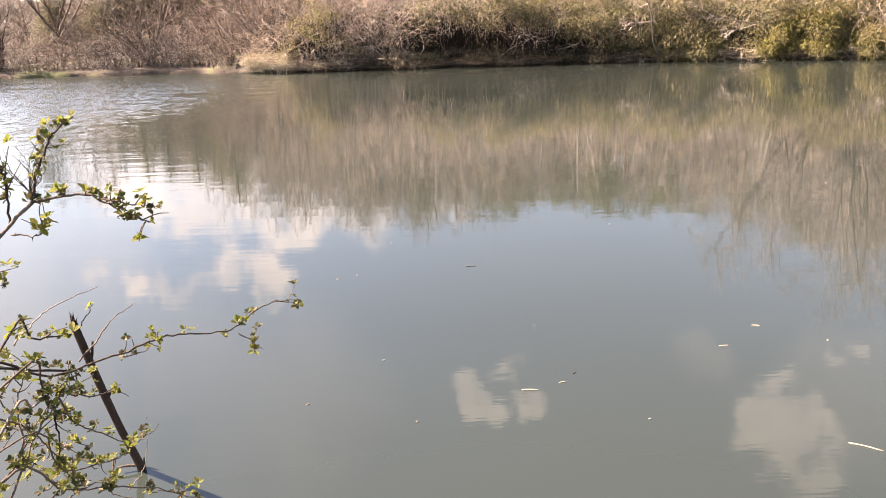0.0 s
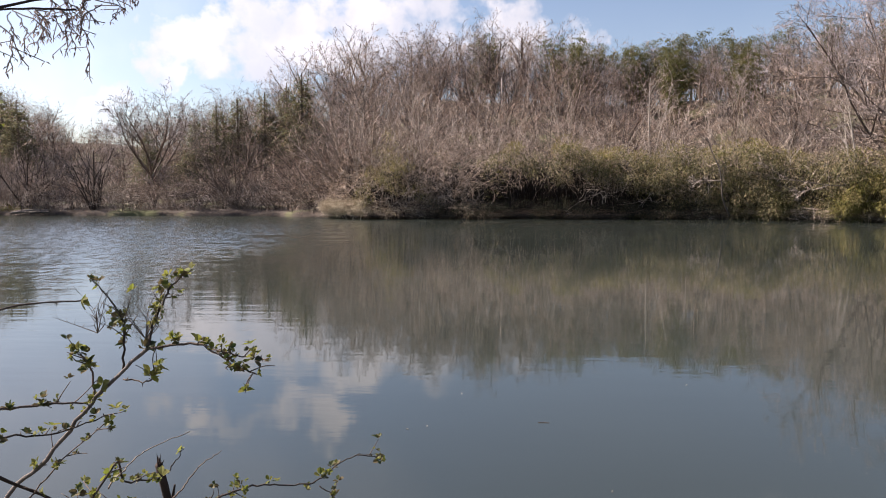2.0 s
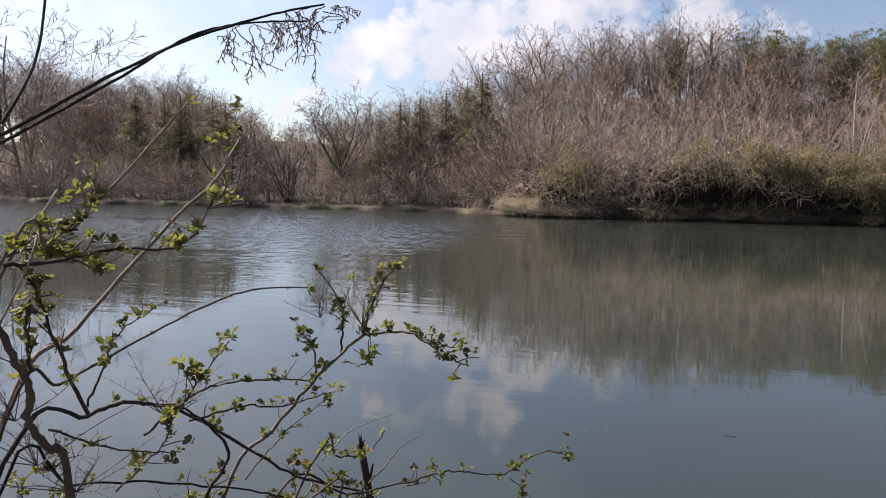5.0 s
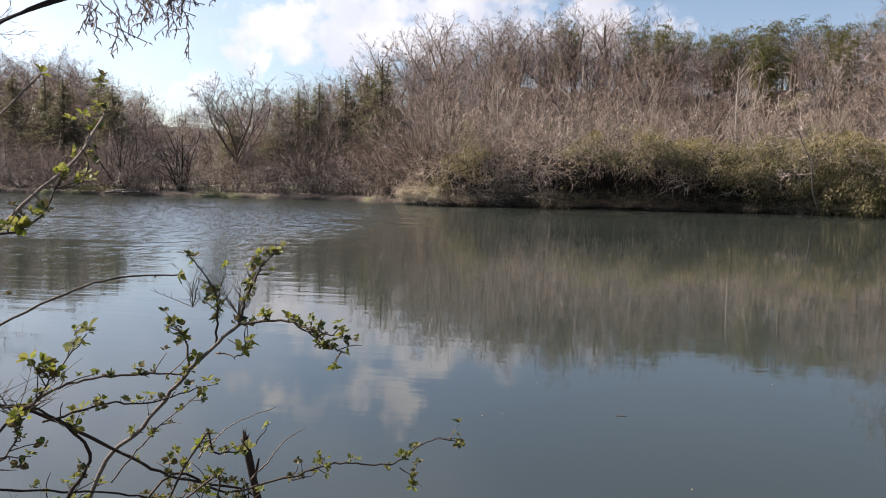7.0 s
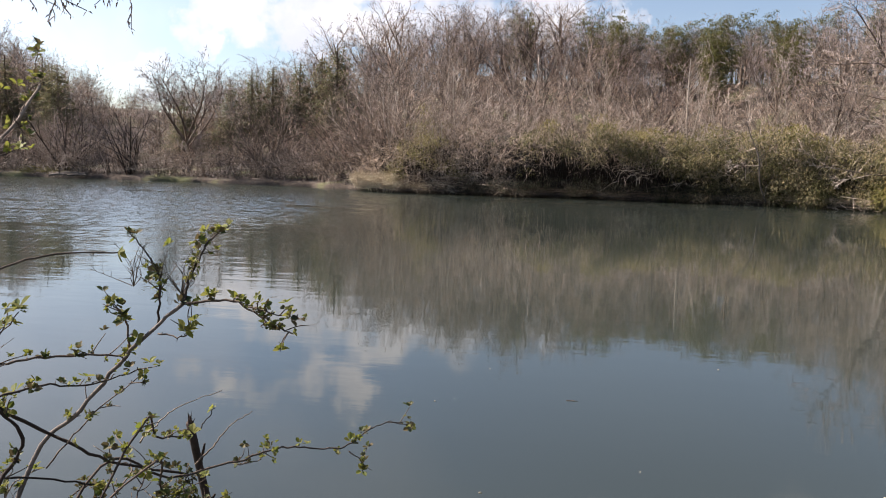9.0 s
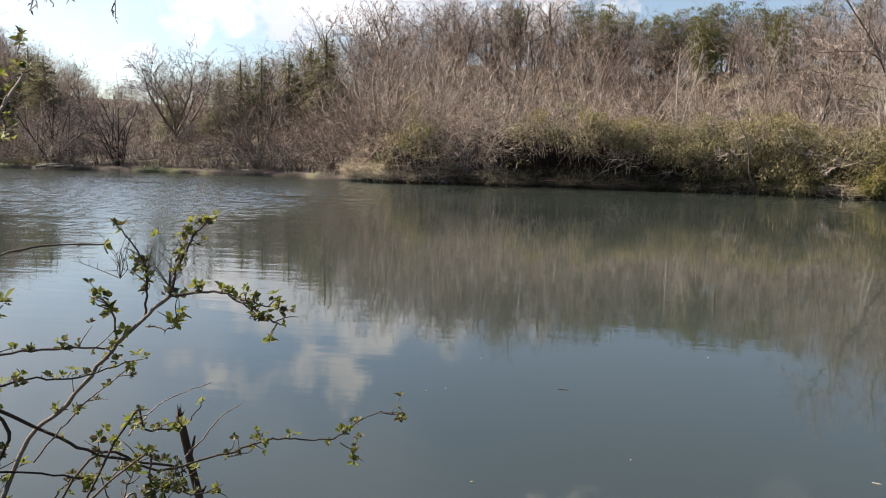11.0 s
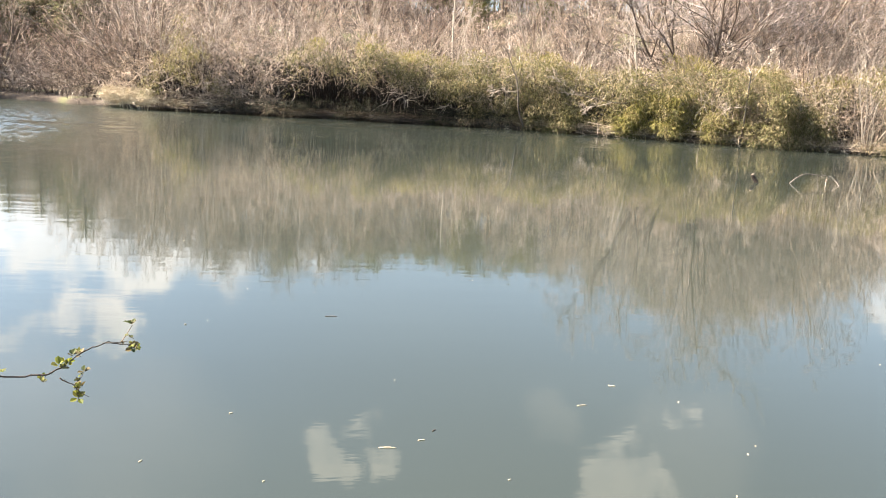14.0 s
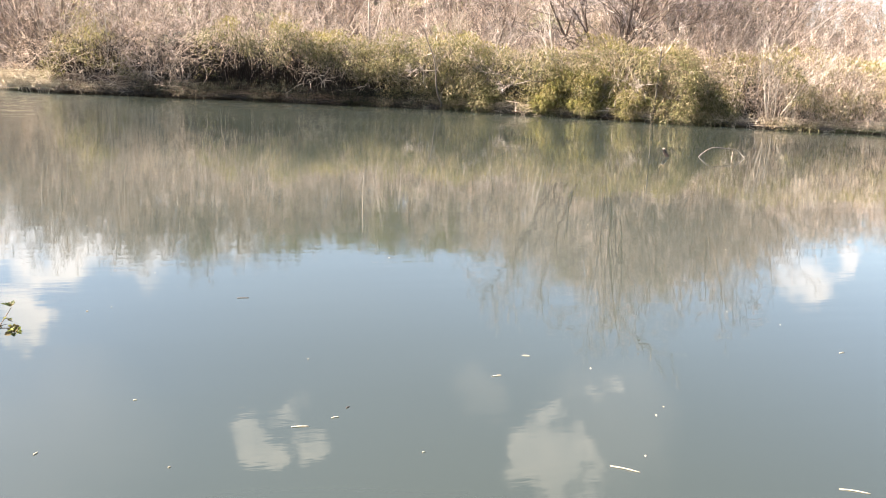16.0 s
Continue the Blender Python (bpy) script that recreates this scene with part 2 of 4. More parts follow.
    w.tree.links.new(tilt, p.inputs["Normal"])
    return m


SOIL, WATER = soil_material(), water_material()


# ---------------------------------------------------------------- mesh helpers
def mesh_from(name, verts, faces, mat, smooth=False):
    me = bpy.data.meshes.new(name)
    me.from_pydata([tuple(v) for v in verts], [], faces)
    me.materials.append(mat)
    if smooth:
        me.polygons.foreach_set("use_smooth", [True] * len(me.polygons))
    me.update()
    return me


def part(name, me, parent, label=""):
    ob = new(name, me)
    ob.parent = parent
    return tagged(ob, label)


def ring_tubes(segs, sides=3):
    """Verts and faces of many separate tapered tubes: rows of p0, p1, r0, r1. Tubes whose end has no width become spikes."""
    verts, faces = [], []
    a = np.array([(*s[0], *s[1], s[2], s[3]) for s in segs], float)
    p0, p1 = a[:, :3], a[:, 3:6]
    ax = p1 - p0
    ax /= np.linalg.norm(ax, axis=1, keepdims=True) + 1e-9
    ref = np.where(np.abs(ax[:, 2:3]) > 0.9, [[1.0, 0, 0]], [[0, 0, 1.0]])
    u = np.cross(ax, ref)
    u /= np.linalg.norm(u, axis=1, keepdims=True) + 1e-9
    v = np.cross(ax, u)
    ang = np.arange(sides) * 2 * np.pi / sides
    off = u[:, None] * np.cos(ang)[None, :, None] + v[:, None] * np.sin(ang)[None, :, None]
    low = p0[:, None] + off * a[:, 6][:, None, None]
    high = p1[:, None] + off * a[:, 7][:, None, None]
    spike = a[:, 7] < 1e-5
    base = 0
    for i in range(len(a)):
        verts.extend(low[i])
        if spike[i]:
            verts.append(p1[i])
            faces.extend((base + k, base + (k + 1) % sides, base + sides) for k in range(sides))
            base += sides + 1
        else:
            verts.extend(high[i])
            faces.extend((base + k, base + (k + 1) % sides, base + sides + (k + 1) % sides, base + sides + k) for k in range(sides))
            base += 2 * sides
    return verts, faces


def glide(pts, n):
    """A smooth line of n + 1 points through the given ones."""
    p = [Vector(q) for q in pts]
    p = [p[0] * 2 - p[1]] + p + [p[-1] * 2 - p[-2]]
    out = []
    for i in range(n + 1):
        s = i / n * (len(p) - 3)
        k = min(int(s), len(p) - 4)
        t = s - k
        a, b, c, d = p[k:k + 4]
        out.append(0.5 * (2 * b + (c - a) * t + (2 * a - 5 * b + 4 * c - d) * t * t + (3 * b - a - 3 * c + d) * t ** 3))
    return out


def rod(line, radii, sides=7, rough=0.0, seed=0):
    """One closed tube along a line, with uneven rings and rounded ends."""
    rng = random.Random(seed)
    verts, faces = [], []
    n = len(line)
    u = None
    for i in range(n):
        ax = (line[min(i + 1, n - 1)] - line[max(i - 1, 0)]).normalized()
        if u is None:
            u = ax.cross(Vector((0.3, 0.2, 1))).normalized()
        u = (u - ax * u.dot(ax)).normalized()
        v = ax.cross(u)
        for k in range(sides):
            a = k * 2 * math.pi / sides
            r = radii[i] * (1 + rough * rng.uniform(-1, 1))
            verts.append(line[i] + (u * math.cos(a) + v * math.sin(a)) * r)
    for i in range(n - 1):
        for k in range(sides):
            faces.append((i * sides + k, i * sides + (k + 1) % sides, (i + 1) * sides + (k + 1) % sides, (i + 1) * sides + k))
    verts += [line[0], line[-1]]
    for k in range(sides):
        faces.append(((k + 1) % sides, k, n * sides))
        faces.append(((n - 1) * sides + k, (n - 1) * sides + (k + 1) % sides, n * sides + 1))
    return verts, faces


def turned(d, amount, rng):
    return (d + Vector((rng.gauss(0, 1), rng.gauss(0, 1), rng.gauss(0, 1))) * amount).normalized()


def aside(d, angle, rng):
    """A direction at that angle from d, to a random side."""
    side = d.cross(Vector((rng.gauss(0, 1), rng.gauss(0, 1), rng.gauss(0, 1)))).normalized()
    return (d * math.cos(angle) + side * math.sin(angle)).normalized()


def branching(seed, stems, plan, twig_r=0.007, tree=True):
    """Wood segments of a bare plant. stems: start, direction, length, radius. plan, level by level: joints, wobble, rise,
    children, first fork, angle, length share. Returns the thick and the fine wood."""
    rng = random.Random(seed)
    thick, fine = [], []

    def grow(p, d, length, r, level):
        joints, wob, rise, kids, first, angle, share = plan[level]
        last = level == len(plan) - 1
        pts, dirs = [p.copy()], [d.copy()]
        for i in range(joints):
            d = turned(d, wob, rng)
            d = (d + Vector((0, 0, rise))).normalized()
            p = p + d * (length / joints)
            pts.append(p.copy())
            dirs.append(d.copy())
        for i in range(joints):
            ra, rb = r * (1 - 0.75 * i / joints), r * (1 - 0.75 * (i + 1) / joints)
            if i == joints - 1 and level > 0:
                rb = 0.0
            (thick if level < (2 if tree else 1) else fine).append((pts[i], pts[i + 1], max(ra, twig_r * 0.6), rb if rb == 0 else max(rb, twig_r * 0.6)))
        if last:
            return
        for k in range(kids):
            f = first + (1 - first) * (k + rng.random()) / kids
            i = min(int(f * joints), joints - 1)
            q = pts[i].lerp(pts[i + 1], f * joints - i)
            grow(q, aside(dirs[i + 1], radians(angle) * rng.uniform(0.6, 1.3), rng),
                 length * share * rng.uniform(0.6, 1.25) * (1.15 - 0.5 * f), max(r * (1 - 0.72 * f) * 0.64, twig_r), level + 1)

    for p, d, length, r in stems:
        grow(Vector(p), Vector(d).normalized(), length, r, 0)
    return thick, fine


def tree_template(name, seed, stems, plan, bark, twig, label, category, twig_r=0.008):
    ob = tagged(new(name), label, category)
    if category == "tree":
        thick, fine = branching(seed, stems, plan, twig_r)
        part("trunk", mesh_from("trunk", *ring_tubes(thick, 5), bark, True), ob)
    else:
        thick, fine = [], []
        for k, stem in enumerate(stems):
            t, f = branching(seed * 50 + k, [stem], plan, twig_r, False)
            line = [t[0][0]] + [q[1] for q in t]
            part("stem", mesh_from("stem", *rod(line, [q[2] for q in t] + [t[-1][3]], 4, .05, k), bark, True), ob)
            thick, fine = thick + t, fine + f
    part("crown", mesh_from("crown", *ring_tubes(fine, 3), twig), ob, "bare twigs")
    TOP[name, seed] = max(s[1].z for s in thick + fine)
    ob["top"] = TOP[name, seed]
    return ob


TOP = {}
USED = set()


def plant(template, x, y, z, size, turn, lean=0.0, label="", group="", widen=1.0):
    """Sets a template, or a copy of it, at its place."""
    m = Matrix.LocRotScale((x, y, z), Euler((lean, 0, turn)), (size * widen, size * widen, size))
    if template.name not in USED:
        USED.add(template.name)
        template.matrix_basis = m
        ob = template
    else:
        ob = copy_thing(template, m @ Matrix.Diagonal((*template.scale, 1)).inverted())
    return tagged(ob, label, "", group)


# ---------------------------------------------------------------- the lie of the land
SHORE_X = [-400, -90, -60, -45, -30, -20, -13.5, -11.2, -9.5, -6, 0, 6, 12, 17, 22, 27, 33, 45, 80, 400]
SHORE_Y = [60, 56, 49, 47, 47, 46.5, 45.8, 44.0, 42.2, 42.2, 42.5, 42.8, 41.4, 38.8, 35.9, 34.0, 32.8, 32.3, 36, 60]


def far_shore(x):
    return np.interp(x, SHORE_X, SHORE_Y) + 0.25 * np.sin(x * 1.1) + 0.15 * np.sin(x * 2.7 + 1)


def near_shore(x):
    return 0.75 - 0.08 * np.minimum(x, 0) + 0.12 * np.sin(x * 1.7)


def land(x, y):
    """Height of the ground."""
    d = np.maximum(y - far_shore(x), near_shore(x) - y)
    d = np.maximum(d, np.maximum(-74 - x, x - 62))
    far = np.clip((y - 20) / 10, 0, 1)
    hill = np.interp(x, [-70, -48, -36, -26, -16, -6, 12, 24, 34, 60], [6.0, 6.0, 5.2, 3.2, 5.4, 8.8, 8.1, 8.6, 7.4, 6.0])
    bank = np.interp(d, [-6, -1.0, -0.04, 0.04, 0.25, 3], [-1.8, -0.7, -0.25, 0.16, 0.27, 0.5])
    rise = np.clip((d - 1.5) / 27, 0, 1)
    rough = 0.10 * np.sin(x * 0.9 + 1.3 * np.sin(y * 0.5)) * np.clip(d / 3, 0, 1)
    return bank + far * hill * rise * rise * (3 - 2 * rise) + rough


def ground_sheet():
    """One sheet whose rows run along the far waterline, so that the cut bank is sharp."""
    xs = np.concatenate([[-2500, -1200, -600, -300, -160], np.arange(-100, -50, 2.0), np.arange(-50, 46, 0.4), np.arange(46, 90, 2.0), [130, 250, 600, 1200, 2500]])
    ys = np.concatenate([[-2500, -1000, -400, -120, -40, -15, -6], np.arange(-3, 3, 0.25), np.arange(3, 22, 3.0)])
    ds = np.concatenate([[-8, -5, -3, -1.5, -.6, -.2, -.05, .0, .04, .12, .25, .5, .8, 1.2, 1.7, 2.3], np.arange(3, 12, 1.0), np.arange(12, 44, 2.0), [60, 90, 160, 400, 1100, 2400]])
    gy = np.concatenate([np.repeat(ys[:, None], len(xs), 1), far_shore(xs)[None, :] + ds[:, None]])
    gx = np.repeat(xs[None, :], len(gy), 0)
    gz = land(gx, gy)
    # the bank is undercut: its lip stands out over a low dark gap
    for d, back, z in ((-.6, .3, -.6), (-.2, .5, -.3), (-.05, .6, .06), (.0, .0, .13), (.04, .0, .19)):
        row = len(ys) + int(np.argmin(np.abs(ds - d)))
        cut = np.interp(xs, [-12, -9], [0, 1])
        gy[row] += back * cut
        gz[row] += (z - gz[row]) * cut
    n, k = len(xs), len(gy)
    verts = np.stack([gx, gy, gz], -1).reshape(-1, 3)
    faces = [(j * n + i, j * n + i + 1, (j + 1) * n + i + 1, (j + 1) * n + i) for j in range(k - 1) for i in range(n - 1)]
    return tagged(new("ground", mesh_from("ground", verts, faces, SOIL, True)), "brown leaf-littered earth banks round the pond", "ground", "", "structure")


def z_at(x, y):
    return float(land(np.array(float(x)), np.array(float(y))))


ground_sheet()
tagged(new("water", mesh_from("water", [(-95, -2, 0), (75, -2, 0), (75, 70, 0), (-95, 70, 0)], [(0, 1, 2, 3)], WATER)),
       "calm murky grey-green pond water with sky reflections", "water", "", "structure")

# ---------------------------------------------------------------- woods on the far bank
# skyline: heading in degrees and slope of the tree tops above the eye
SKY_AZ = [-60, -47, -43, -41, -36, -33, -30, -27, -25, -22, -18.5, -17, -15, -11, -7, -3, 1, 4.3, 5.6, 9, 12.6, 16, 18, 22, 26.6, 30, 33, 38, 40, 43, 60]
SKY_UP = [.14, .15, .14, .135, .137, .115, .08, .08, .095, .105, .135, .135, .17, .193, .205, .217, .212, .198, .178, .178, .187, .18, .19, .20, .24, .24, .22, .19, .15, .13, .13]


def skyline(x, y):
    az = math.degrees(math.atan2(x, y))
    return float(np.interp(az, SKY_AZ, SKY_UP)) * math.hypot(x, y) + 1.8


PLAN_TALL = [(6, .08, .05, 9, .2, 46, .66), (5, .12, .06, 7, .2, 43, .46), (3, .16, .06, 4, .15, 44, .54), (2, .18, .06, 3, .2, 42, .58), (1, .2, .05, 0, 0, 0, 0)]
PLAN_SHRUB = [(6, .11, .04, 6, .25, 42, .5), (4, .16, .06, 5, .2, 46, .52), (1, .2, .04, 2, .2, 46, .7), (1, .2, .03, 0, 0, 0, 0)]
PLAN_BUSH = [(7, .2, -.01, 7, .2, 50, .5), (4, .24, .04, 4, .2, 48, .52), (1, .25, .04, 3, .1, 46, .7), (1, .25, .03, 0, 0, 0, 0)]
PLAN_WAND = [(6, .09, .03, 9, .3, 40, .38), (3, .18, .05, 5, .2, 44, .5), (1, .2, .04, 0, 0, 0, 0)]


def tall_tree(seed, bark, twig, label, r=.14):
    rng = random.Random(seed)
    stems = [((0, 0, -0.3), (rng.uniform(-.12, .12), rng.uniform(-.12, .12), 1), 6.4, r)]
    if seed % 2:
        stems.append(((0.1, 0, -0.3), (rng.uniform(-.45, .45), rng.uniform(-.3, .3), 1), 5.6, r * .7))
    return tree_template("bare_tree", seed, stems, PLAN_TALL, bark, twig, label, "tree", 0.011)


def shrub(seed, bark, twig, label, wide=0.75, n=11):
    rng = random.Random(seed)
    stems = []
    for k in range(n):
        a = k * 2.4 + rng.uniform(-.4, .4)
        s = wide * rng.uniform(.25, 1)
        stems.append(((0.15 * math.cos(a), 0.15 * math.sin(a), -0.15), (s * math.cos(a), s * math.sin(a), 1), rng.uniform(3.2, 5.2), 0.05))
    return tree_template("bare_shrub", seed, stems, PLAN_BUSH if wide > 1.5 else PLAN_SHRUB, bark, twig, label, "shrub", 0.009)


def wands(seed, bark, twig, label, n=13):
    rng = random.Random(seed)
    stems = []
    for k in range(n):
        a, d = rng.uniform(0, 6.3), rng.uniform(0.1, 1.4)
        stems.append(((d * math.cos(a), d * math.sin(a), -0.2), (rng.gauss(0, .28), rng.gauss(0, .28), 1), rng.uniform(3.0, 6.2), 0.046))
    return tree_template("sapling_thicket", seed, stems, PLAN_WAND, bark, twig, label, "shrub", 0.009)


TALL = [tall_tree(s, TRUNK, m, "tall bare grey-brown tree in winter twig on the bank") for s, m in ((11, TWIG_GREY), (12, TWIG), (13, TWIG_GREY), (14, TWIG))]
SHRUBS = [shrub(s, STEM, m, "bare many-stemmed grey-brown shrub above the water") for s, m in ((21, TWIG), (22, TWIG_RED), (23, TWIG))]
LOW = [shrub(s, STEM, m, "wide pale bare bush leaning over the water", 1.9, 12) for s, m in ((31, TWIG_PALE), (32, TWIG))]
WANDS = [wands(s, TRUNK_PALE, TWIG_PALE, "thicket of pale upright bare saplings") for s in (41, 42, 43)]

rng = random.Random(5)


def wood_row(kinds, x0, x1, step, back, share, group, widen=1.0, jitter=1.2, spread=0.12):
    """A row of plants along the far bank, that far behind the shore, rising to that share of the skyline."""
    x = x0
    while x < x1:
        px = x + rng.uniform(-.5, .5) * step
        py = float(far_shore(px)) + back + rng.uniform(-1, 1) * jitter
        z = z_at(px, py)
        h = (skyline(px, py) - z) * share * (1 - spread * rng.random())
        kind = rng.choice(kinds)
        s = max(h, 1.2) / kind["top"]
        plant(kind, px, py, z, s, rng.uniform(0, 6.28), rng.uniform(-.05, .05), group=group, widen=widen * rng.uniform(.9, 1.15))
        x += step * rng.uniform(.8, 1.2)


wood_row(TALL, -92, 74, 3.1, 29, 1.07, "tall trees on the rise", 1.3)
wood_row(TALL, -84, 62, 3.5, 23, 1.03, "tall trees on the rise", 1.25)
wood_row(SHRUBS, 0, 46, 3.2, 37, .78, "shrubs on the far bank", 1.3, spread=.2)
wood_row(SHRUBS, -84, 50, 4.2, 31, .86, "shrubs on the far bank", 1.2, spread=.25)
wood_row(TALL, -58, 52, 6.0, 14, .88, "trees on the far bank", 1.2)
wood_row(SHRUBS, -80, 50, 4.2, 26, .98, "shrubs on the far bank", 1.1, spread=.2)
wood_row(SHRUBS, -12, 44, 2.9, 22, .92, "shrubs on the far bank", 1.1, spread=.12)
wood_row(SHRUBS, -72, -36, 3.6, 20, .9, "shrubs on the far bank", 1.2, spread=.1)
wood_row(SHRUBS, -58, 46, 3.8, 10.5, .70, "shrubs on the far bank", 1.1, spread=.25)
wood_row(SHRUBS, -42, -13, 2.9, 14, .84, "shrubs on the far bank", 1.25, spread=.2)
wood_row(SHRUBS, -64, -20, 3.0, 17, .93, "shrubs on the far bank", 1.3, spread=.12)
wood_row(WANDS, -4, 46, 3.0, 7.5, .58, "sapling thickets", spread=.25)
wood_row(WANDS, -20, 44, 4.0, 13, .76, "sapling thickets", spread=.2)
wood_row(SHRUBS, -58, -4, 3.0, 5, .56, "shrubs on the far bank", 1.2, spread=.3)
wood_row(LOW, -50, -11, 2.2, 1.6, .40, "bushes at the water's edge", spread=.35)
wood_row(SHRUBS, -38, -10, 2.6, 2.6, .5, "shrubs on the far bank", 1.3, spread=.3)
wood_row(SHRUBS, -16, 44, 2.6, 7.5, .58, "shrubs on the far bank", 1.15, spread=.3)
wood_row(SHRUBS, -20, 44, 3.0, 15, .78, "shrubs on the far bank", 1.15, spread=.25)
wood_row(SHRUBS, 22, 50, 2.8, 5, .62, "shrubs on the far bank", 1.2, spread=.25)
wood_row(SHRUBS, 26, 56, 3.2, 12, .85, "shrubs on the far bank", 1.2, spread=.2)
wood_row(WANDS, 28, 50, 2.8, 8, .72, "sapling thickets", 1.2, spread=.2)
wood_row(TALL, 38, 66, 4.0, 17, .95, "trees on the far bank", 1.3)
wood_row(LOW, 15, 46, 3.1, 2.6, .34, "bushes at the water's edge", spread=.3)
wood_row(LOW, -9, 14, 3.2, 5.0, .42, "bushes at the water's edge", spread=.3)

PLAN_FAN = [(6, .10, .0, 8, .3, 34, .34), (2, .2, .03, 3, .2, 38, .5), (1, .2, .02, 0, 0, 0, 0)]


def fan(seed):
    rng = random.Random(seed)
    stems = []
    for k in range(13):
        a, s = k * 2.4 + rng.uniform(-.4, .4), rng.uniform(.1, .95)
        stems.append(((.2 * math.cos(a), .2 * math.sin(a), -.15), (s * math.cos(a), s * math.sin(a), 1), rng.uniform(3.6, 5.2), .032))
    return tree_template("bare_shrub", seed, stems, PLAN_FAN, TRUNK_PALE, TWIG_PALE, "fan of straight pale bare stems above the hedge", "shrub", .011)


FANS = [fan(51), fan(52)]
for x, back, h in ((-8.6, 3.4, 5.6), (-4.8, 4.4, 6.0), (-1.0, 5.0, 5.2), (5.5, 6, 5.0), (13.6, 5, 4.6), (24, 4, 4.2), (26.8, .7, 4.6), (31, 1.4, 4.4)):
    y = float(far_shore(x)) + back
    plant(rng.choice(FANS), x, y, z_at(x, y), h / 4.6, rng.uniform(0, 6.28), group="fans of bare stems")

# trees that stand out
def spread_stems(n, lean, length, r, seed, foot=.2, way=0.0):
    """Limbs that leave one foot and open like a fan."""
    rng = random.Random(seed)
    out = []
    for k in range(n):
        a, f = k * 2.4 + rng.uniform(-.3, .3), lean * rng.uniform(.35, 1)
        out.append(((foot * math.cos(a), foot * math.sin(a), -.2), (f * math.cos(a) + way, f * math.sin(a), 1), length * rng.uniform(.8, 1.08), r * rng.uniform(.7, 1.1)))
    return out


PLAN_VASE = [(7, .11, .03, 9, .25, 44, .5), (4, .17, .05, 7, .2, 44, .5), (3, .2, .05, 4, .15, 44, .5), (1, .2, .04, 3, .2, 42, .65), (1, .2, .04, 0, 0, 0, 0)]
BIG = tree_template("bare_tree", 61, spread_stems(9, .66, 8.0, .085, 61), [(7, .11, .03, 11, .25, 44, .5), (4, .17, .05, 8, .2, 44, .5)] + PLAN_VASE[2:], TRUNK, TWIG_GREY, "large dark-limbed bare tree behind the hedge", "tree", .008)
plant(BIG, 21.5, 42.0, z_at(21.5, 42), 14.4 / BIG["top"], 1.0, widen=1.0)
plant(BIG, 28.5, 44.5, z_at(28.5, 44.5), 12.6 / BIG["top"], 3.6, widen=1.0)
LTREE = tree_template("bare_tree", 62, [((0, 0, -.3), (.08, 0, 1), 2.6, .12)] + [((.03 * math.cos(a), .03 * math.sin(a), 1.5 + .12 * k), (.75 * math.cos(a), .75 * math.sin(a), 1), 4.4, .06) for k, a in enumerate((0.2, 1.5, 2.6, 3.6, 4.7, 5.8))],
                      [(6, .10, .06, 8, .3, 40, .5)] + PLAN_VASE[1:], TRUNK, TWIG_GREY, "round-crowned bare tree standing clear of the thicket", "tree", .009)
plant(LTREE, -23.6, 50.2, z_at(-23.6, 50.2), 8.2 / LTREE["top"], 0.1, widen=1.25)
SHORE_TREE = tree_template("bare_tree", 63, spread_stems(9, .6, 4.2, .075, 63, .12), PLAN_SHRUB, BARK_DARK, TWIG_GREY, "small dark bare tree at the water's edge", "tree", .009)
plant(SHORE_TREE, -30.7, 47.8, z_at(-30.7, 47.8), 5.6 / SHORE_TREE["top"], 0.4)
plant(SHORE_TREE, -26.4, 47.9, z_at(-26.4, 47.9), 5.8 / SHORE_TREE["top"], 2.0, label="bare many-stemmed bush standing at the water's edge")
LEAN_TREE = tree_template("bare_tree", 66, spread_stems(9, .5, 7.0, .12, 66, .3, -.45), PLAN_VASE[:1] + PLAN_VASE[2:], TRUNK, TWIG, "bare tree with long limbs fanning out over the bank", "tree", .010)
plant(LEAN_TREE, -9.2, 46.0, z_at(-9.2, 46.0), 8.6 / LEAN_TREE["top"], 0.0)
plant(LEAN_TREE, -17.5, 48.5, z_at(-17.5, 48.5), 6.6 / LEAN_TREE["top"], 0.5)
PLAN_SLIM = [(8, .05, .03, 7, .45, 30, .34), (4, .14, .06, 4, .3, 35, .45), (2, .2, .05, 3, .2, 40, .6), (1, .2, .03, 0, 0, 0, 0)]
WHITE = tree_template("pale_tree", 64, [((0, 0, -.3), (.02, 0, 1), 8.2, .10), ((.15, 0, 2.0), (.2, 0, 1), 5.6, .06)], PLAN_SLIM, TRUNK_PALE, TWIG_PALE,
                      "slender pale-barked bare tree above the hedge", "tree", .014)
plant(WHITE, 8.75, 49.4, z_at(8.75, 49.4), 8.4 / WHITE["top"], 0.0)
plant(WHITE, 3.6, 50.5, z_at(3.6, 50.5), 6.4 / WHITE["top"], 1.2)
plant(WHITE, 16.8, 39.6, z_at(16.8, 39.6), 6.4 / WHITE["top"], 2.2)
plant(WHITE, -5.6, 43.4, z_at(-5.6, 43.4), 4.6 / WHITE["top"], 3.2)
plant(WHITE, 25.5, 37.5, z_at(25.5, 37.5), 5.0 / WHITE["top"], 4.2)


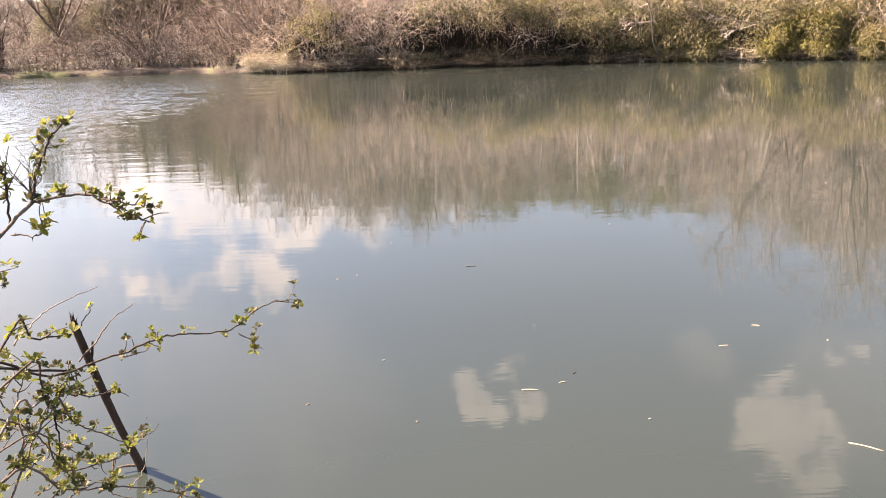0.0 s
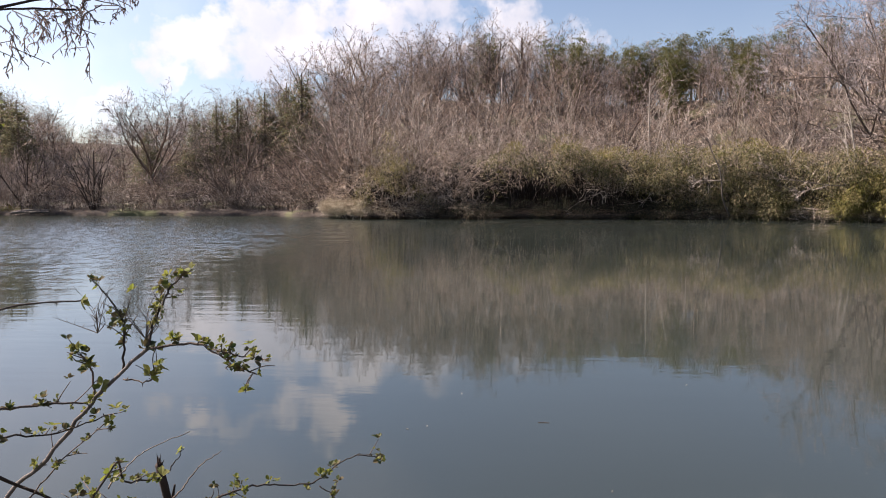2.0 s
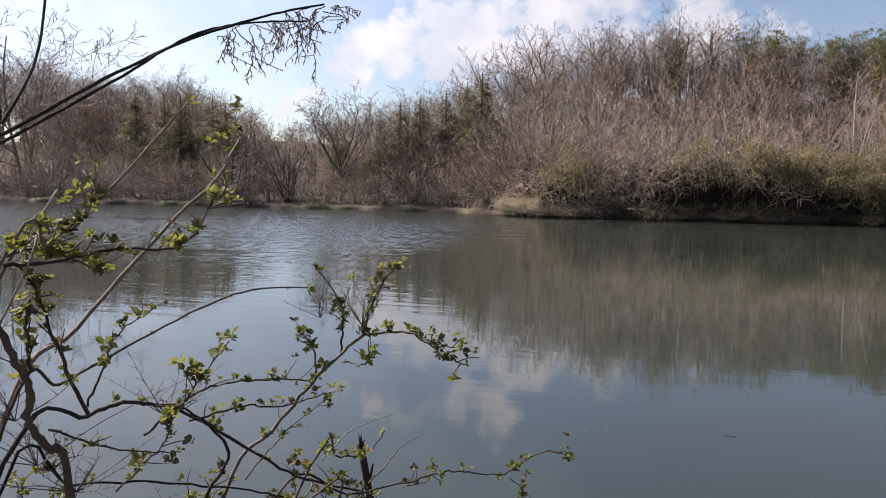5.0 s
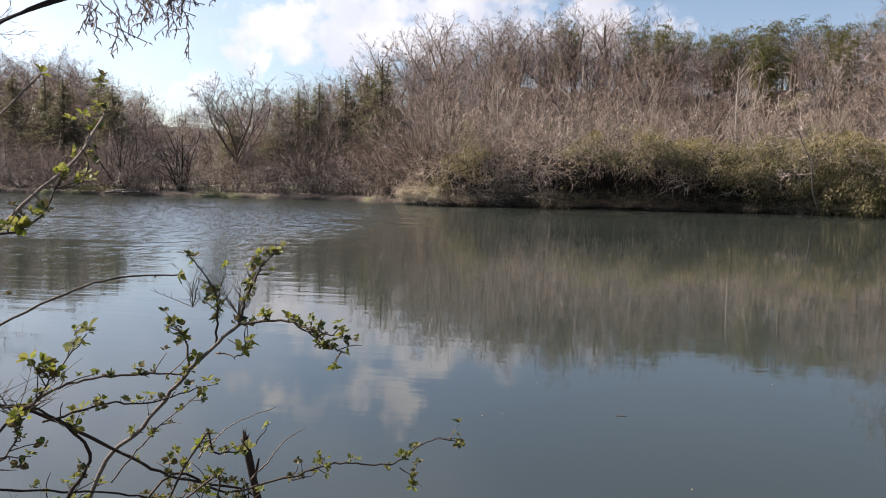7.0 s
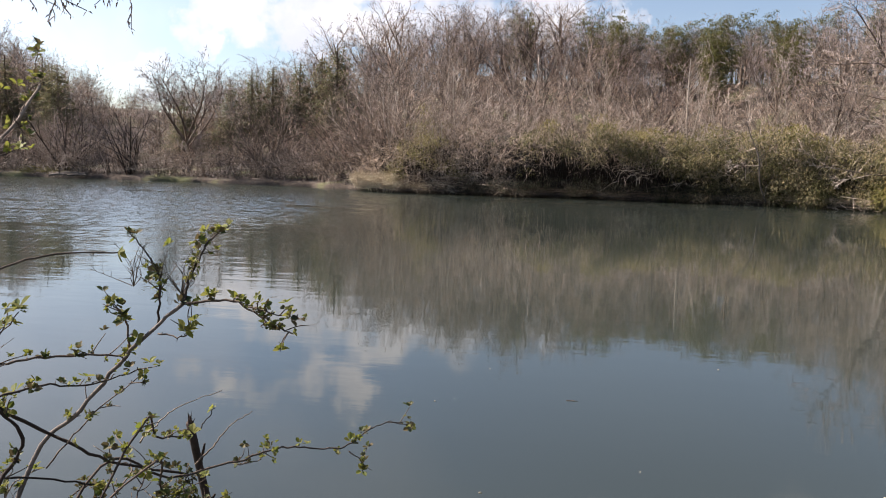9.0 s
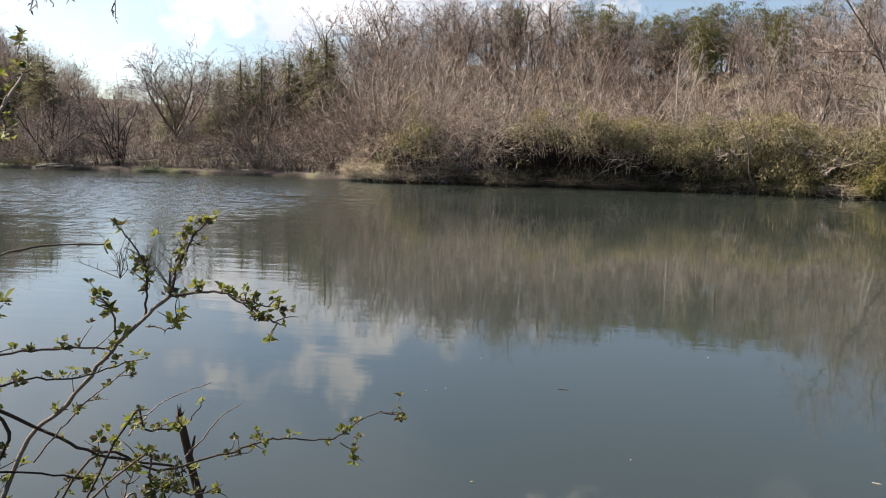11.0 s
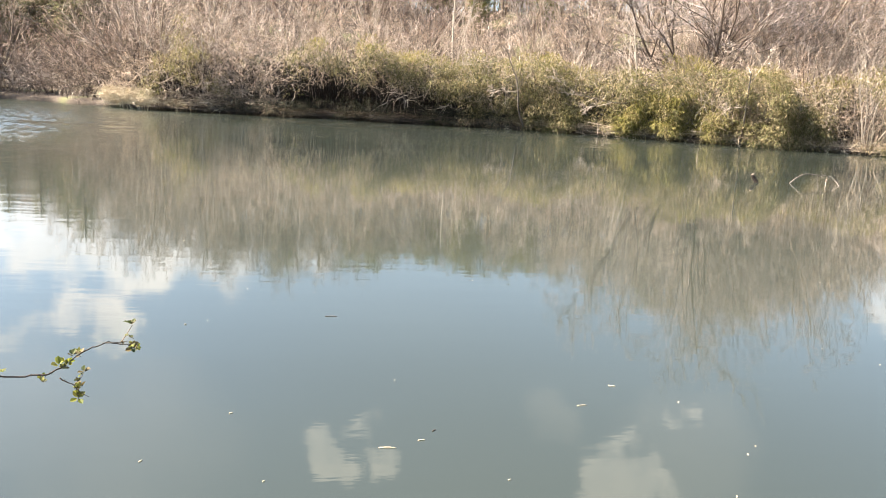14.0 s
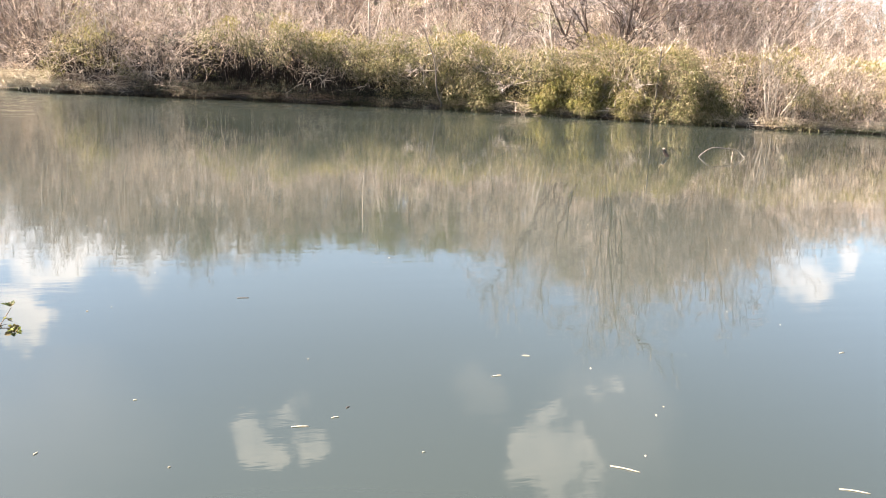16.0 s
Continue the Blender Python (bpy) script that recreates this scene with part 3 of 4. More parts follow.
def gnarled(name, pts, r0, r1, label, bark=BARK_GREY):
    """A crooked bare trunk with a few bent limbs."""
    ob = tagged(new(name), label, "tree")
    line = glide(pts, 18)
    part("trunk", mesh_from("trunk", *rod(line, [r0 + (r1 - r0) * i / 18 for i in range(19)], 7, .12, 1), bark, True), ob)
    t, f = branching(65, [(line[k], turned(line[k] - line[k - 1], .6, random.Random(k)), 1.8, r1 * .9) for k in (10, 13, 15, 17, 18)], PLAN_SLIM, .013)
    part("crown", mesh_from("crown", *ring_tubes(t + f, 4), TWIG_PALE), ob, "pale bent twigs")


gnarled("crooked_tree", [(11.4, 41.6, .2), (11.15, 40.9, .35), (10.75, 40.5, 1.1), (10.65, 40.4, 1.8), (10.55, 40.5, 2.6), (10.2, 40.7, 3.5), (10.0, 40.9, 4.2)], .05, .022, "crooked pale trunk growing out of the bank")
gnarled("dead_tree", [(21.15, 36.35, .05), (21.0, 36.0, 1.1), (20.95, 35.9, 2.4), (21.0, 35.9, 3.6)], .052, .03, "grey dead standing trunk at the waterline")
gnarled("fallen_branch", [(18.2, 38.2, 1.7), (17.0, 38.5, 1.9), (15.6, 38.9, 1.75), (14.4, 39.6, 1.95), (13.6, 40.2, 2.1)], .03, .018, "pale dead branch caught on the hedge")
def logs():
    """Rotten timber lying at the foot of the small tree."""
    for x, y, z, turn, ln, r in ((-29.6, 46.5, .28, .15, 1.9, .12), (-29.0, 46.2, .22, -.2, 1.5, .09), (-30.2, 46.1, .2, .5, 1.1, .08)):
        d = Vector((math.cos(turn), math.sin(turn), .03)) * ln / 2
        c = Vector((x, y, z))
        ob = tagged(new("fallen_log"), "weathered grey fallen log lying at the water's edge", "log", "fallen logs")
        part("wood", mesh_from("wood", *rod(glide([c - d, c + Vector((0, 0, .04)), c + d], 10), [r * (1 - .03 * i) for i in range(11)], 8, .15, int(ln * 10)), BARK_GREY, True), ob)
        part("stub", mesh_from("stub", *rod(glide([c, c + Vector((.1, -.05, .25)), c + Vector((.12, -.1, .42))], 5), [r * .35] * 6, 5, .15, 2), BARK_GREY, True), ob)


logs()
LEFT = tall_tree(19, TRUNK, TWIG_GREY, "tall bare dark tree on the far bank", .06)
plant(LEFT, -53, 51.5, z_at(-53, 51.5) - .1, 18.0 / LEFT["top"], 0.3, widen=1.5)


# ---------------------------------------------------------------- evergreens
def blades(places, rng, length, width, droop, verts, faces, fan=None):
    """Pointed leaf blades, two bent triangles pairs each, added at the given places."""
    for p in places:
        a = rng.uniform(0, 6.283)
        d = Vector((math.cos(a), math.sin(a), rng.gauss(-droop, .45))).normalized()
        if fan is not None:
            d = (d + fan * 0.8).normalized()
        side = d.cross(Vector((rng.gauss(0, .5), rng.gauss(0, .5), 1))).normalized()
        ln, wd = length * rng.uniform(.6, 1.3), width * rng.uniform(.7, 1.2)
        q = Vector(p)
        k = len(verts)
        verts += [q, q + d * ln * .45 + side * wd, q + d * ln * .45 - side * wd, q + d * ln - Vector((0, 0, droop * ln * .35))]
        faces += [(k, k + 1, k + 2), (k + 1, k + 3, k + 2)]


def bamboo(seed):
    """A clump of bamboo: arching culms with plumes of narrow leaves."""
    rng = random.Random(seed)
    ob = tagged(new("bamboo_clump"), "tall olive-green bamboo clump with drooping leafy tops", "bamboo")
    culms, verts, faces = [], [], []
    for k in range(9):
        segs = []
        culms.append(segs)
        a, d = rng.uniform(0, 6.3), rng.uniform(.1, 1.2)
        p, way = Vector((d * math.cos(a), d * math.sin(a), -.2)), Vector((rng.gauss(0, .07), rng.gauss(0, .07), 1))
        bend = Vector((rng.gauss(0, .1), rng.gauss(0, .1), 0))
        n, h = 9, rng.uniform(7.5, 10.2)
        for i in range(n):
            w2 = (way + bend * (i / n) ** 2 * 2.5).normalized()
            q = p + w2 * h / n
            segs.append((p, q, .035 * (1 - i / n) + .012, .035 * (1 - (i + 1) / n) + .01))
            if i >= 2:
                for b in range(6):
                    c = p.lerp(q, rng.random())
                    out = Vector((rng.gauss(0, 1), rng.gauss(0, 1), .35)).normalized()
                    reach = rng.uniform(.5, 1.3) * (1.15 - .5 * i / n)
                    tip = c + out * reach - Vector((0, 0, .25 * reach))
                    segs.append((c, tip, .008, 0.0))
                    blades([c.lerp(tip, rng.uniform(.3, 1.05)) + Vector((rng.gauss(0, .1), rng.gauss(0, .1), rng.gauss(0, .1))) for _ in range(16)], rng, .30, .036, .45, verts, faces)
            p = q
    for culm in culms:
        part("culm", mesh_from("culm", *ring_tubes(culm, 4), BAMBOO), ob)
    part("foliage", mesh_from("foliage", verts, faces, BAMBOO), ob)
    return ob


def conifer(seed):
    """A dark narrow evergreen: whorls of drooping sprays round a straight trunk."""
    rng = random.Random(seed)
    ob = tagged(new("conifer"), "dark green narrow conifer among bare trees", "tree")
    segs, verts, faces = [((0, 0, -.3), (0, 0, 10), .16, .03)], [], []
    for i in range(280):
        f = 1 - math.sqrt(rng.random()) * .98
        z, reach, a = 1.5 + 8.3 * f, ((1 - f) * 2.3 + .1) * rng.uniform(.6, 1.15), rng.uniform(0, 6.3)
        c = Vector((0, 0, z))
        tip = Vector((math.cos(a) * reach, math.sin(a) * reach, z + .3 - .22 * reach))
        segs.append((c, tip, .016, 0.0))
        blades([c.lerp(tip, rng.uniform(.35, 1.05)) + Vector((rng.gauss(0, .12), rng.gauss(0, .12), rng.gauss(0, .12))) for _ in range(16)], rng, .3, .045, .3, verts, faces)
    part("trunk", mesh_from("trunk", *ring_tubes(segs, 4), TRUNK), ob)
    part("foliage", mesh_from("foliage", verts, faces, CONIFER), ob)
    return ob


BAMBOOS = [bamboo(71), bamboo(72)]
for x, y, f in ((6.5, 68, .98), (9, 66, .93), (11.2, 69, 1.0), (13.2, 66, .96), (15.3, 67, 1.04), (17.3, 66, 1.02), (19.4, 68, .96), (21.8, 66, .95),
                (24.4, 63, .92), (5.2, 66, .93), (7.6, 70, 1.0), (10.2, 64, .92), (14.2, 70, 1.0), (18.4, 64, .97), (3.8, 70, .86), (12.4, 60, .82), (17, 58, .84), (28, 60, .82), (34, 56, .85), (-2, 67, .8)):
    z = z_at(x, y)
    plant(rng.choice(BAMBOOS), x, y, z, (skyline(x, y) - z) * f / 9.9, rng.uniform(0, 6.3), group="bamboo on the rise", widen=1.3)
CONIFERS = [conifer(75), conifer(76)]
for x, y, f in ((-16.5, 62, .84), (-41, 62, .84), (-42.5, 63, .87), (-44.5, 61, .76), (-25.0, 61, .88), (-23.4, 61.5, .92), (-20.2, 64, .87), (-18.6, 65, .84), (-22, 62.5, .88), (-39.2, 60, .86), (-47, 62, .74), (-51, 63, .76), (-28.5, 60, .8)):
    x, y = x * .92, y * .92
    z = z_at(x, y)
    plant(rng.choice(CONIFERS), x, y, z, (skyline(x, y) - z) * f * .97 / 10, rng.uniform(0, 6.3), group="conifers behind the thicket", widen=1.6)


# ---------------------------------------------------------------- hedge of bamboo grass along the bank
def blade_at(p, d, length, width, rng, verts, faces):
    """One pointed leaf from p along d, bent down at its tip."""
    side = d.cross(Vector((rng.gauss(0, .4), rng.gauss(0, .4), 1))).normalized()
    k = len(verts)
    verts += [p, p + d * length * .45 + side * width, p + d * length * .45 - side * width, p + d * length - Vector((0, 0, .18 * length))]
    faces += [(k, k + 1, k + 2), (k + 1, k + 3, k + 2)]


def hedge_top(x):
    return 3.3 + .22 * math.sin(x * .7) + .18 * math.sin(x * 1.9 + 2) + .12 * math.sin(x * 4.3)


def hollow_at(x):
    """How far the hedge is hollow underneath: fully over its dark stretch, less towards its ends."""
    return float(np.interp(x, [-4.5, -2.5, -1.5, 4.0, 6.5, 11], [.3, .5, 1.0, 1.0, .6, 0]))


def hedge_face(x, s, hollowed=1.0):
    """How far behind the waterline the leaves hang, by the share of the height: recessed below, swelling out above."""
    hollow = hollow_at(x) * hollowed
    low = max(0, 1 - s / .6)
    return -.3 - .75 * hollow * min(max((s - .45) / .25, 0), 1) + 1.6 * hollow * low + (1.5 - .9 * hollow) * max(0, s - .72) / .28 + .35 * math.sin(x * 1.3 + 2 * s) + .2 * math.sin(x * 3.1 - 3 * s)


def hedge(name, x0, x1, count, mat, seed, label, tall=1.0, low=0.0, high=1.0, size=.165, sparse=0.0, radius=.5, upward=0.0, back=0.0, hollowed=1.0, thin=0.0):
    """Bamboo grass: rounded heaps of drooping leaves on a hollow bank, thinned where the dark inside shows."""
    rng = random.Random(seed)
    verts, faces, segs = [], [], []
    for k in range(count):
        x = rng.uniform(x0, x1)
        end = min(1.0, (x - x0) / 1.5 + .3, (x1 - x) / 1.5 + .3)
        s = low + (high - low) * rng.random() ** .85
        gap = .7 * noise.noise(Vector((x * .9, s * 2.8, seed))) + .6 * noise.noise(Vector((x * 2.1, s * 6, seed + 5)))
        hollow = hollow_at(x) * hollowed
        if gap > .26 - sparse - hollow * 2.6 * max(0, .72 - s) - max(0, 3.5 - x) * thin:
            continue
        z = .12 + hedge_top(x) * tall * end * s
        c = Vector((x, float(far_shore(x)) + hedge_face(x, s, hollowed) + back * rng.random() + rng.random() ** 2 * .5 + max(0, gap) * 1.6, z))
        r = radius * rng.uniform(.6, 1.25)
        for q in range(int(68 * (r / .5) ** 1.6)):
            u = Vector((rng.gauss(0, 1), rng.gauss(-.5, .8), rng.gauss(.3, .8))).normalized()
            p = c + Vector((u.x * r, u.y * r * .75, u.z * r * .62)) * rng.uniform(.75, 1.05)
            if p.z < .06:
                continue
            d = (u * .9 + Vector((rng.gauss(0, .5), rng.gauss(-.1, .5), rng.gauss(-.45 + upward, .45)))).normalized()
            blade_at(p, d, size * rng.uniform(.65, 1.3), size * .105 * rng.uniform(.75, 1.2), rng, verts, faces)
        foot = Vector((x + rng.gauss(0, .3), float(far_shore(x)) + .6 + rng.random(), .25))
        segs.append((foot, foot.lerp(c, .55) + Vector((0, .12, .1)), .009, .007))
        segs.append((segs[-1][1], c, .007, 0.0))
    ob = tagged(new(name), label, "hedge", "", "stuff")
    part("foliage", mesh_from("foliage", verts, faces, mat), ob)
    # stalks get near-black bark, the hollow's shade put into their colour
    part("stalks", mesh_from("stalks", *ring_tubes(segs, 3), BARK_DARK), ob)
    return ob


hedge("bamboo_grass", -4.8, 25, 2050, SASA, 81, "dense olive-green bamboo grass overhanging the water", thin=.075)
hedge("bamboo_grass", 15.8, 20.6, 330, SASA_YELLOW, 82, "bright yellow-green bamboo grass at the bank", .8, .05, .9)
hedge("bamboo_grass", 21, 46, 620, SASA, 83, "thin olive bamboo grass among brown stems", .95, sparse=.28)
hedge("bamboo_grass", -1, 44, 420, SASA_YELLOW, 100, "thin yellowish bamboo grass tops above the hedge", 1.1, .84, 1.0, .18, .12, .5, .6, 2.4)
hedge("climbing_vine", -8.2, -4.4, 130, SASA_YELLOW, 84, "yellowish leaves climbing among dry stems", 1.25, .3, 1.0, .14, .1, .45, 0, 1.6, 0.0)


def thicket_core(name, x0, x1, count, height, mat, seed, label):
    """Leaves added deep inside the hedge to keep the light out."""
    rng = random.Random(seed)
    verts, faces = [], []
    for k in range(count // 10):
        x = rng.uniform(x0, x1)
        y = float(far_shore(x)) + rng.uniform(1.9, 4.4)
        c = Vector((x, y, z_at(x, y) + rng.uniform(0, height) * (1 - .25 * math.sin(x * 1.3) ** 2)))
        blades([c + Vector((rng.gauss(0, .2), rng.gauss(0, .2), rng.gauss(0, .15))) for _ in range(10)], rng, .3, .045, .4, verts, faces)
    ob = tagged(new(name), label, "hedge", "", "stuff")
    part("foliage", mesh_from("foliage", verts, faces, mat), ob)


# inner leaves coloured near-black so the hollow reads as deep shade
thicket_core("bamboo_grass", -4.5, 30, 42000, 2.7, LEAF_SHADE, 85, "bamboo grass deep in the hedge, shade in its colour")


# ---------------------------------------------------------------- dry brush and reeds
def brush(name, x0, x1, count, height, out, mat, seed, label, r=.012, near=.1, deep=2.6, loose=1.0):
    """Arching dry stems that rise from the bank and hang towards the water."""
    rng = random.Random(seed)
    segs = []
    for k in range(count):
        x = rng.uniform(x0, x1)
        y = float(far_shore(x)) + rng.uniform(near, deep)
        h, reach = height * rng.uniform(.35, 1), out * rng.uniform(-.3, 1.2)
        a = Vector((x, y, z_at(x, y) - .05))
        b = a + Vector((rng.gauss(0, .35) * loose, -reach * .3, h * .75))
        c = a + Vector((rng.gauss(0, .6) * loose, -reach * .75, h * rng.uniform(.7, 1.0)))
        d = a + Vector((rng.gauss(0, .9) * loose, -reach * 1.15, h * rng.uniform(.25, .85)))
        line = glide([a, b, c, d], 5)
        for i in range(5):
            segs.append((line[i], line[i + 1], r * (1 - i * .12), r * (1 - (i + 1) * .12) if i < 4 else 0.0))
            if i > 1 and rng.random() < .5:
                t = line[i] + Vector((rng.gauss(0, .3), rng.gauss(-.1, .25), rng.gauss(.05, .25)))
                segs.append((line[i], t, r * .6, 0.0))
    return tagged(new(name, mesh_from(name, *ring_tubes(segs, 3), mat)), label, "brush", "", "stuff")


def vines(name, x0, x1, count, low, high, mat, seed, label, r=.011, near=-.3, deep=3.0, length=2.2):
    """Long bare shoots that loop and hang at random through one another."""
    rng = random.Random(seed)
    segs = []
    for k in range(count):
        x = rng.uniform(x0, x1)
        back = rng.uniform(0, 1)
        y = float(far_shore(x)) + near + (deep - near) * back
        p = Vector((x, y, max(z_at(x, y), .1) + low + (high - low) * rng.random() * (.45 + .55 * back)))
        d = Vector((rng.gauss(0, .6), rng.gauss(0, .4), rng.gauss(.5, .6))).normalized()
        bend = Vector((rng.gauss(0, .22), rng.gauss(0, .15), rng.gauss(-.14, .16)))
        n, ln = 6, length * rng.uniform(.45, 1.2)
        for i in range(n):
            q = p + d * (ln / n)
            if q.z < .12 or q.y < float(far_shore(q.x)) - .8:
                break
            rr = r * (1.05 - i / n * .75)
            segs.append((p, q, rr, rr * .88 if i < n - 1 else 0.0))
            if i > 0 and rng.random() < .55:
                segs.append((q, q + (d + Vector((rng.gauss(0, .8), rng.gauss(0, .6), rng.gauss(0, .7)))).normalized() * rng.uniform(.12, .45), rr * .6, 0.0))
            p = q
            d = (d + bend + Vector((rng.gauss(0, .13), rng.gauss(0, .13), rng.gauss(0, .13)))).normalized()
    return tagged(new(name, mesh_from(name, *ring_tubes(segs, 3), mat)), label, "brush", "", "stuff")


# undergrowth in the darkened brush tone, painted shade behind the paler stems
brush("undergrowth", -66, -14, 700, 3.0, .6, UNDER, 75, "dry undergrowth under the bare trees, shade in its colour", .012, 3.5, 20)
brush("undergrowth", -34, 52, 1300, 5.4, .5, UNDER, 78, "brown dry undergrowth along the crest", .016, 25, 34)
vines("dry_brush", -10, -2, 850, .1, 3.4, VINE, 91, "tangled tan dry vines and stems on the bank", .012, .0, 3.4)
vines("dry_brush", -9, -2, 420, .2, 3.6, TWIG_PALE, 71, "greyish bare shoots looping over the bank", .014, .3, 3.6, 2.8)
# stems behind the hedge coloured dark to stand in for the shade there
brush("undergrowth", -9, 8, 1100, 3.0, .6, BARK_DARK, 90, "tangled stems behind the hedge, darkened as shade", .014, .8, 3.4)
vines("dry_brush", -5, 6, 900, 1.3, 3.9, TWIG, 89, "loose brown vines hanging over the hedge", .011, -.3, 3)
vines("dry_brush", 4, 22, 1300, .7, 3.6, TWIG_PALE, 92, "pale dry shoots hanging among the hedge", .010, -.6, 4.2)
vines("dry_brush", 19, 44, 3200, .2, 3.6, VINE, 93, "dense tangled tan dry stems along the bank", .012, .0, 3.6)
brush("dry_brush", 22, 44, 700, 3.4, 1.0, TWIG_PALE, 88, "pale upright dry stems along the bank", .011)
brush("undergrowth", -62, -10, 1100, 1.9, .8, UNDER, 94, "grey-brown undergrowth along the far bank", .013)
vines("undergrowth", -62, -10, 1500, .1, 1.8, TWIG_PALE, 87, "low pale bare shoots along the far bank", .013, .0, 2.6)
brush("undergrowth", -80, 50, 1300, 2.8, .5, UNDER, 98, "dry undergrowth covering the rise, shade in its colour", .012, 10, 33)
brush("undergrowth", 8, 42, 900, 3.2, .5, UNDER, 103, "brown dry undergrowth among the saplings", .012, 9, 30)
brush("dry_grass", -33.6, -31.2, 260, .35, .4, SASA_YELLOW, 79, "low yellow-green grass tuft at the water's edge", .012)
brush("dry_grass", -10.5, -8.0, 760, .9, .7, STRAW, 95, "pale dry reed grass on the low point", .012, .0, 1.3, .4)
brush("dry_grass", -8.6, -4.2, 150, .5, .5, STRAW, 76, "pale dry grass along the low bank", .01, .0, .8, .6)
brush("dry_brush", -8.6, -1.5, 300, .8, .5, BRUSH, 96, "short brown dead growth on the low bank", .01, .05, 1.2)
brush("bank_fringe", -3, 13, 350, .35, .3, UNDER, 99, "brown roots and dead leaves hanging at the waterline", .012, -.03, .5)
hedge("bank_leaves", -8, 10, 520, LEAF_DEAD, 77, "grey-brown dead leaves hanging to the waterline", .13, .0, 1.0, .12, -.4, .17, hollowed=0.0)
# bank stems coloured dark too, in place of shade below the overhang
brush("bank_fringe", -7, 11, 500, .8, .45, BARK_DARK, 101, "short stems arching from the bank to the water, shade in their colour", .009, -.1, .6, .6)
# bank leaves in the same near-black tone, shade painted along the waterline
hedge("bamboo_grass", -5.5, 11, 430, LEAF_SHADE, 102, "leaves hanging over the undercut bank, darkened as shade", .26, .1, 1.0, .15, -.3, .27, hollowed=0.0)
brush("bank_fringe", 12, 44, 600, .5, .35, VINE, 86, "pale dead leaves and roots hanging at the waterline", .012, -.05, .7)
brush("dry_grass", 9.5, 40, 700, .55, .4, STRAW, 97, "pale dry grass fringe at the waterline", .007, -.03, .35, .4)
hedge("bank_leaves", 8, 42, 420, LEAF_DEAD, 80, "tan dead leaves hanging to the waterline", .16, .0, 1.0, .13, -.3, .18, hollowed=0.0)


# ---------------------------------------------------------------- the shrub on the near bank
SHRUB = tagged(new("thorny_shrub"), "thorny shrub with fresh green leaf tufts leaning over water", "shrub")


def leaf_tuft(seed, count, size, mat):
    """A tuft of folded young leaves round a bud."""
    rng = random.Random(seed)
    verts, faces = [], []
    for k in range(count):
        a = k * 2.4 + rng.uniform(-.5, .5)
        d = Vector((math.cos(a), math.sin(a), rng.uniform(.1, 1.1))).normalized()
        side = d.cross(Vector((0, 0, 1))).normalized()
        up = side.cross(d)
        ln = size * rng.uniform(.6, 1.25)
        wd = ln * rng.uniform(.28, .42)
        s = len(verts)
        curl = rng.uniform(-.15, .3)
        verts.append(d * ln * .12)
        for f, g in ((.35, .9), (.72, .85)):
            c = d * ln * (f + .12) - up * curl * ln * f * f
            verts += [c - side * wd * g + up * wd * .35, c, c + side * wd * g + up * wd * .35]
        verts.append(d * ln * 1.12 - up * curl * ln)
        faces += [(s, s + 1, s + 2), (s, s + 2, s + 3), (s + 1, s + 4, s + 5, s + 2), (s + 2, s + 5, s + 6, s + 3), (s + 4, s + 7, s + 5), (s + 5, s + 7, s + 6)]
    return mesh_from("leaf_tuft", verts, faces, mat)


TUFTS = [leaf_tuft(s, n, z, m) for s, n, z, m in ((1, 6, .021, YOUNG), (2, 8, .018, YOUNG), (3, 5, .026, YOUNG), (4, 7, .02, LEAF_DARK), (5, 9, .015, YOUNG), (6, 6, .025, LEAF_DARK))]
CANES = [0]


def cane(name, pts, r0, r1, mat, tufts):
    """One woody shoot through a few points, with thorns, and leaf tufts along its outer part."""
    CANES[0] += 1
    rng = random.Random(CANES[0])
    n = 7 * (len(pts) - 1)
    line = glide(pts, n)
    wob = 0.0008 if name == "cane" else .002
    line = [q + Vector((rng.gauss(0, wob), rng.gauss(0, wob), rng.gauss(0, wob))) * (0 if i in (0, n) else 1) for i, q in enumerate(line)]
    radii = [(r0 + (r1 - r0) * i / n) * rng.uniform(.92, 1.12) for i in range(n + 1)]
    verts, faces = rod(line, radii, 7, .06, CANES[0])
    if mat is BARK:
        for k in range(n // 2):
            i = rng.randrange(1, n)
            d = Vector((rng.gauss(0, 1), rng.gauss(0, 1), rng.gauss(0, 1))).normalized()
            v2, f2 = ring_tubes([(line[i], line[i] + d * (radii[i] + .009), .0022, 0.0)], 3)
            s = len(verts)
            verts += [Vector(v) for v in v2]
            faces += [tuple(a + s for a in f) for f in f2]
    shoot = part(name, mesh_from(name, verts, faces, mat, True), SHRUB)
    start = n // 5 if len(pts) < 6 else n // 3
    spots = [(line[n], 1.15)]
    for k in range(int(tufts * .9)):
        node = line[rng.randrange(start, n + 1)]
        spots += [(node, .95), (node + Vector((rng.gauss(0, .004), rng.gauss(0, .004), .008)), .8)]
    for k in range(int(tufts * .75)):
        i = rng.randrange(start, n)
        d = aside((line[i + 1] - line[i]).normalized(), radians(rng.uniform(35, 75)), rng)
        tip = line[i] + (d + Vector((0, 0, .25))) * rng.uniform(.02, .07)
        mid = line[i].lerp(tip, .5) + Vector((rng.gauss(0, .004), rng.gauss(0, .004), rng.gauss(0, .004)))
        part("twig", mesh_from("twig", *rod(glide([line[i], mid, tip], 5), [.0017, .0016, .0014, .0013, .0011, .0008], 5, .1, k), mat, True), shoot)
        if rng.random() < .8:
            spots.append((tip, .9))
        if rng.random() < .4:
            spots.append((mid, .7))
    for k, (spot, big) in enumerate(spots):
        if tufts == 0:
            break
        me = rng.choice(TUFTS)
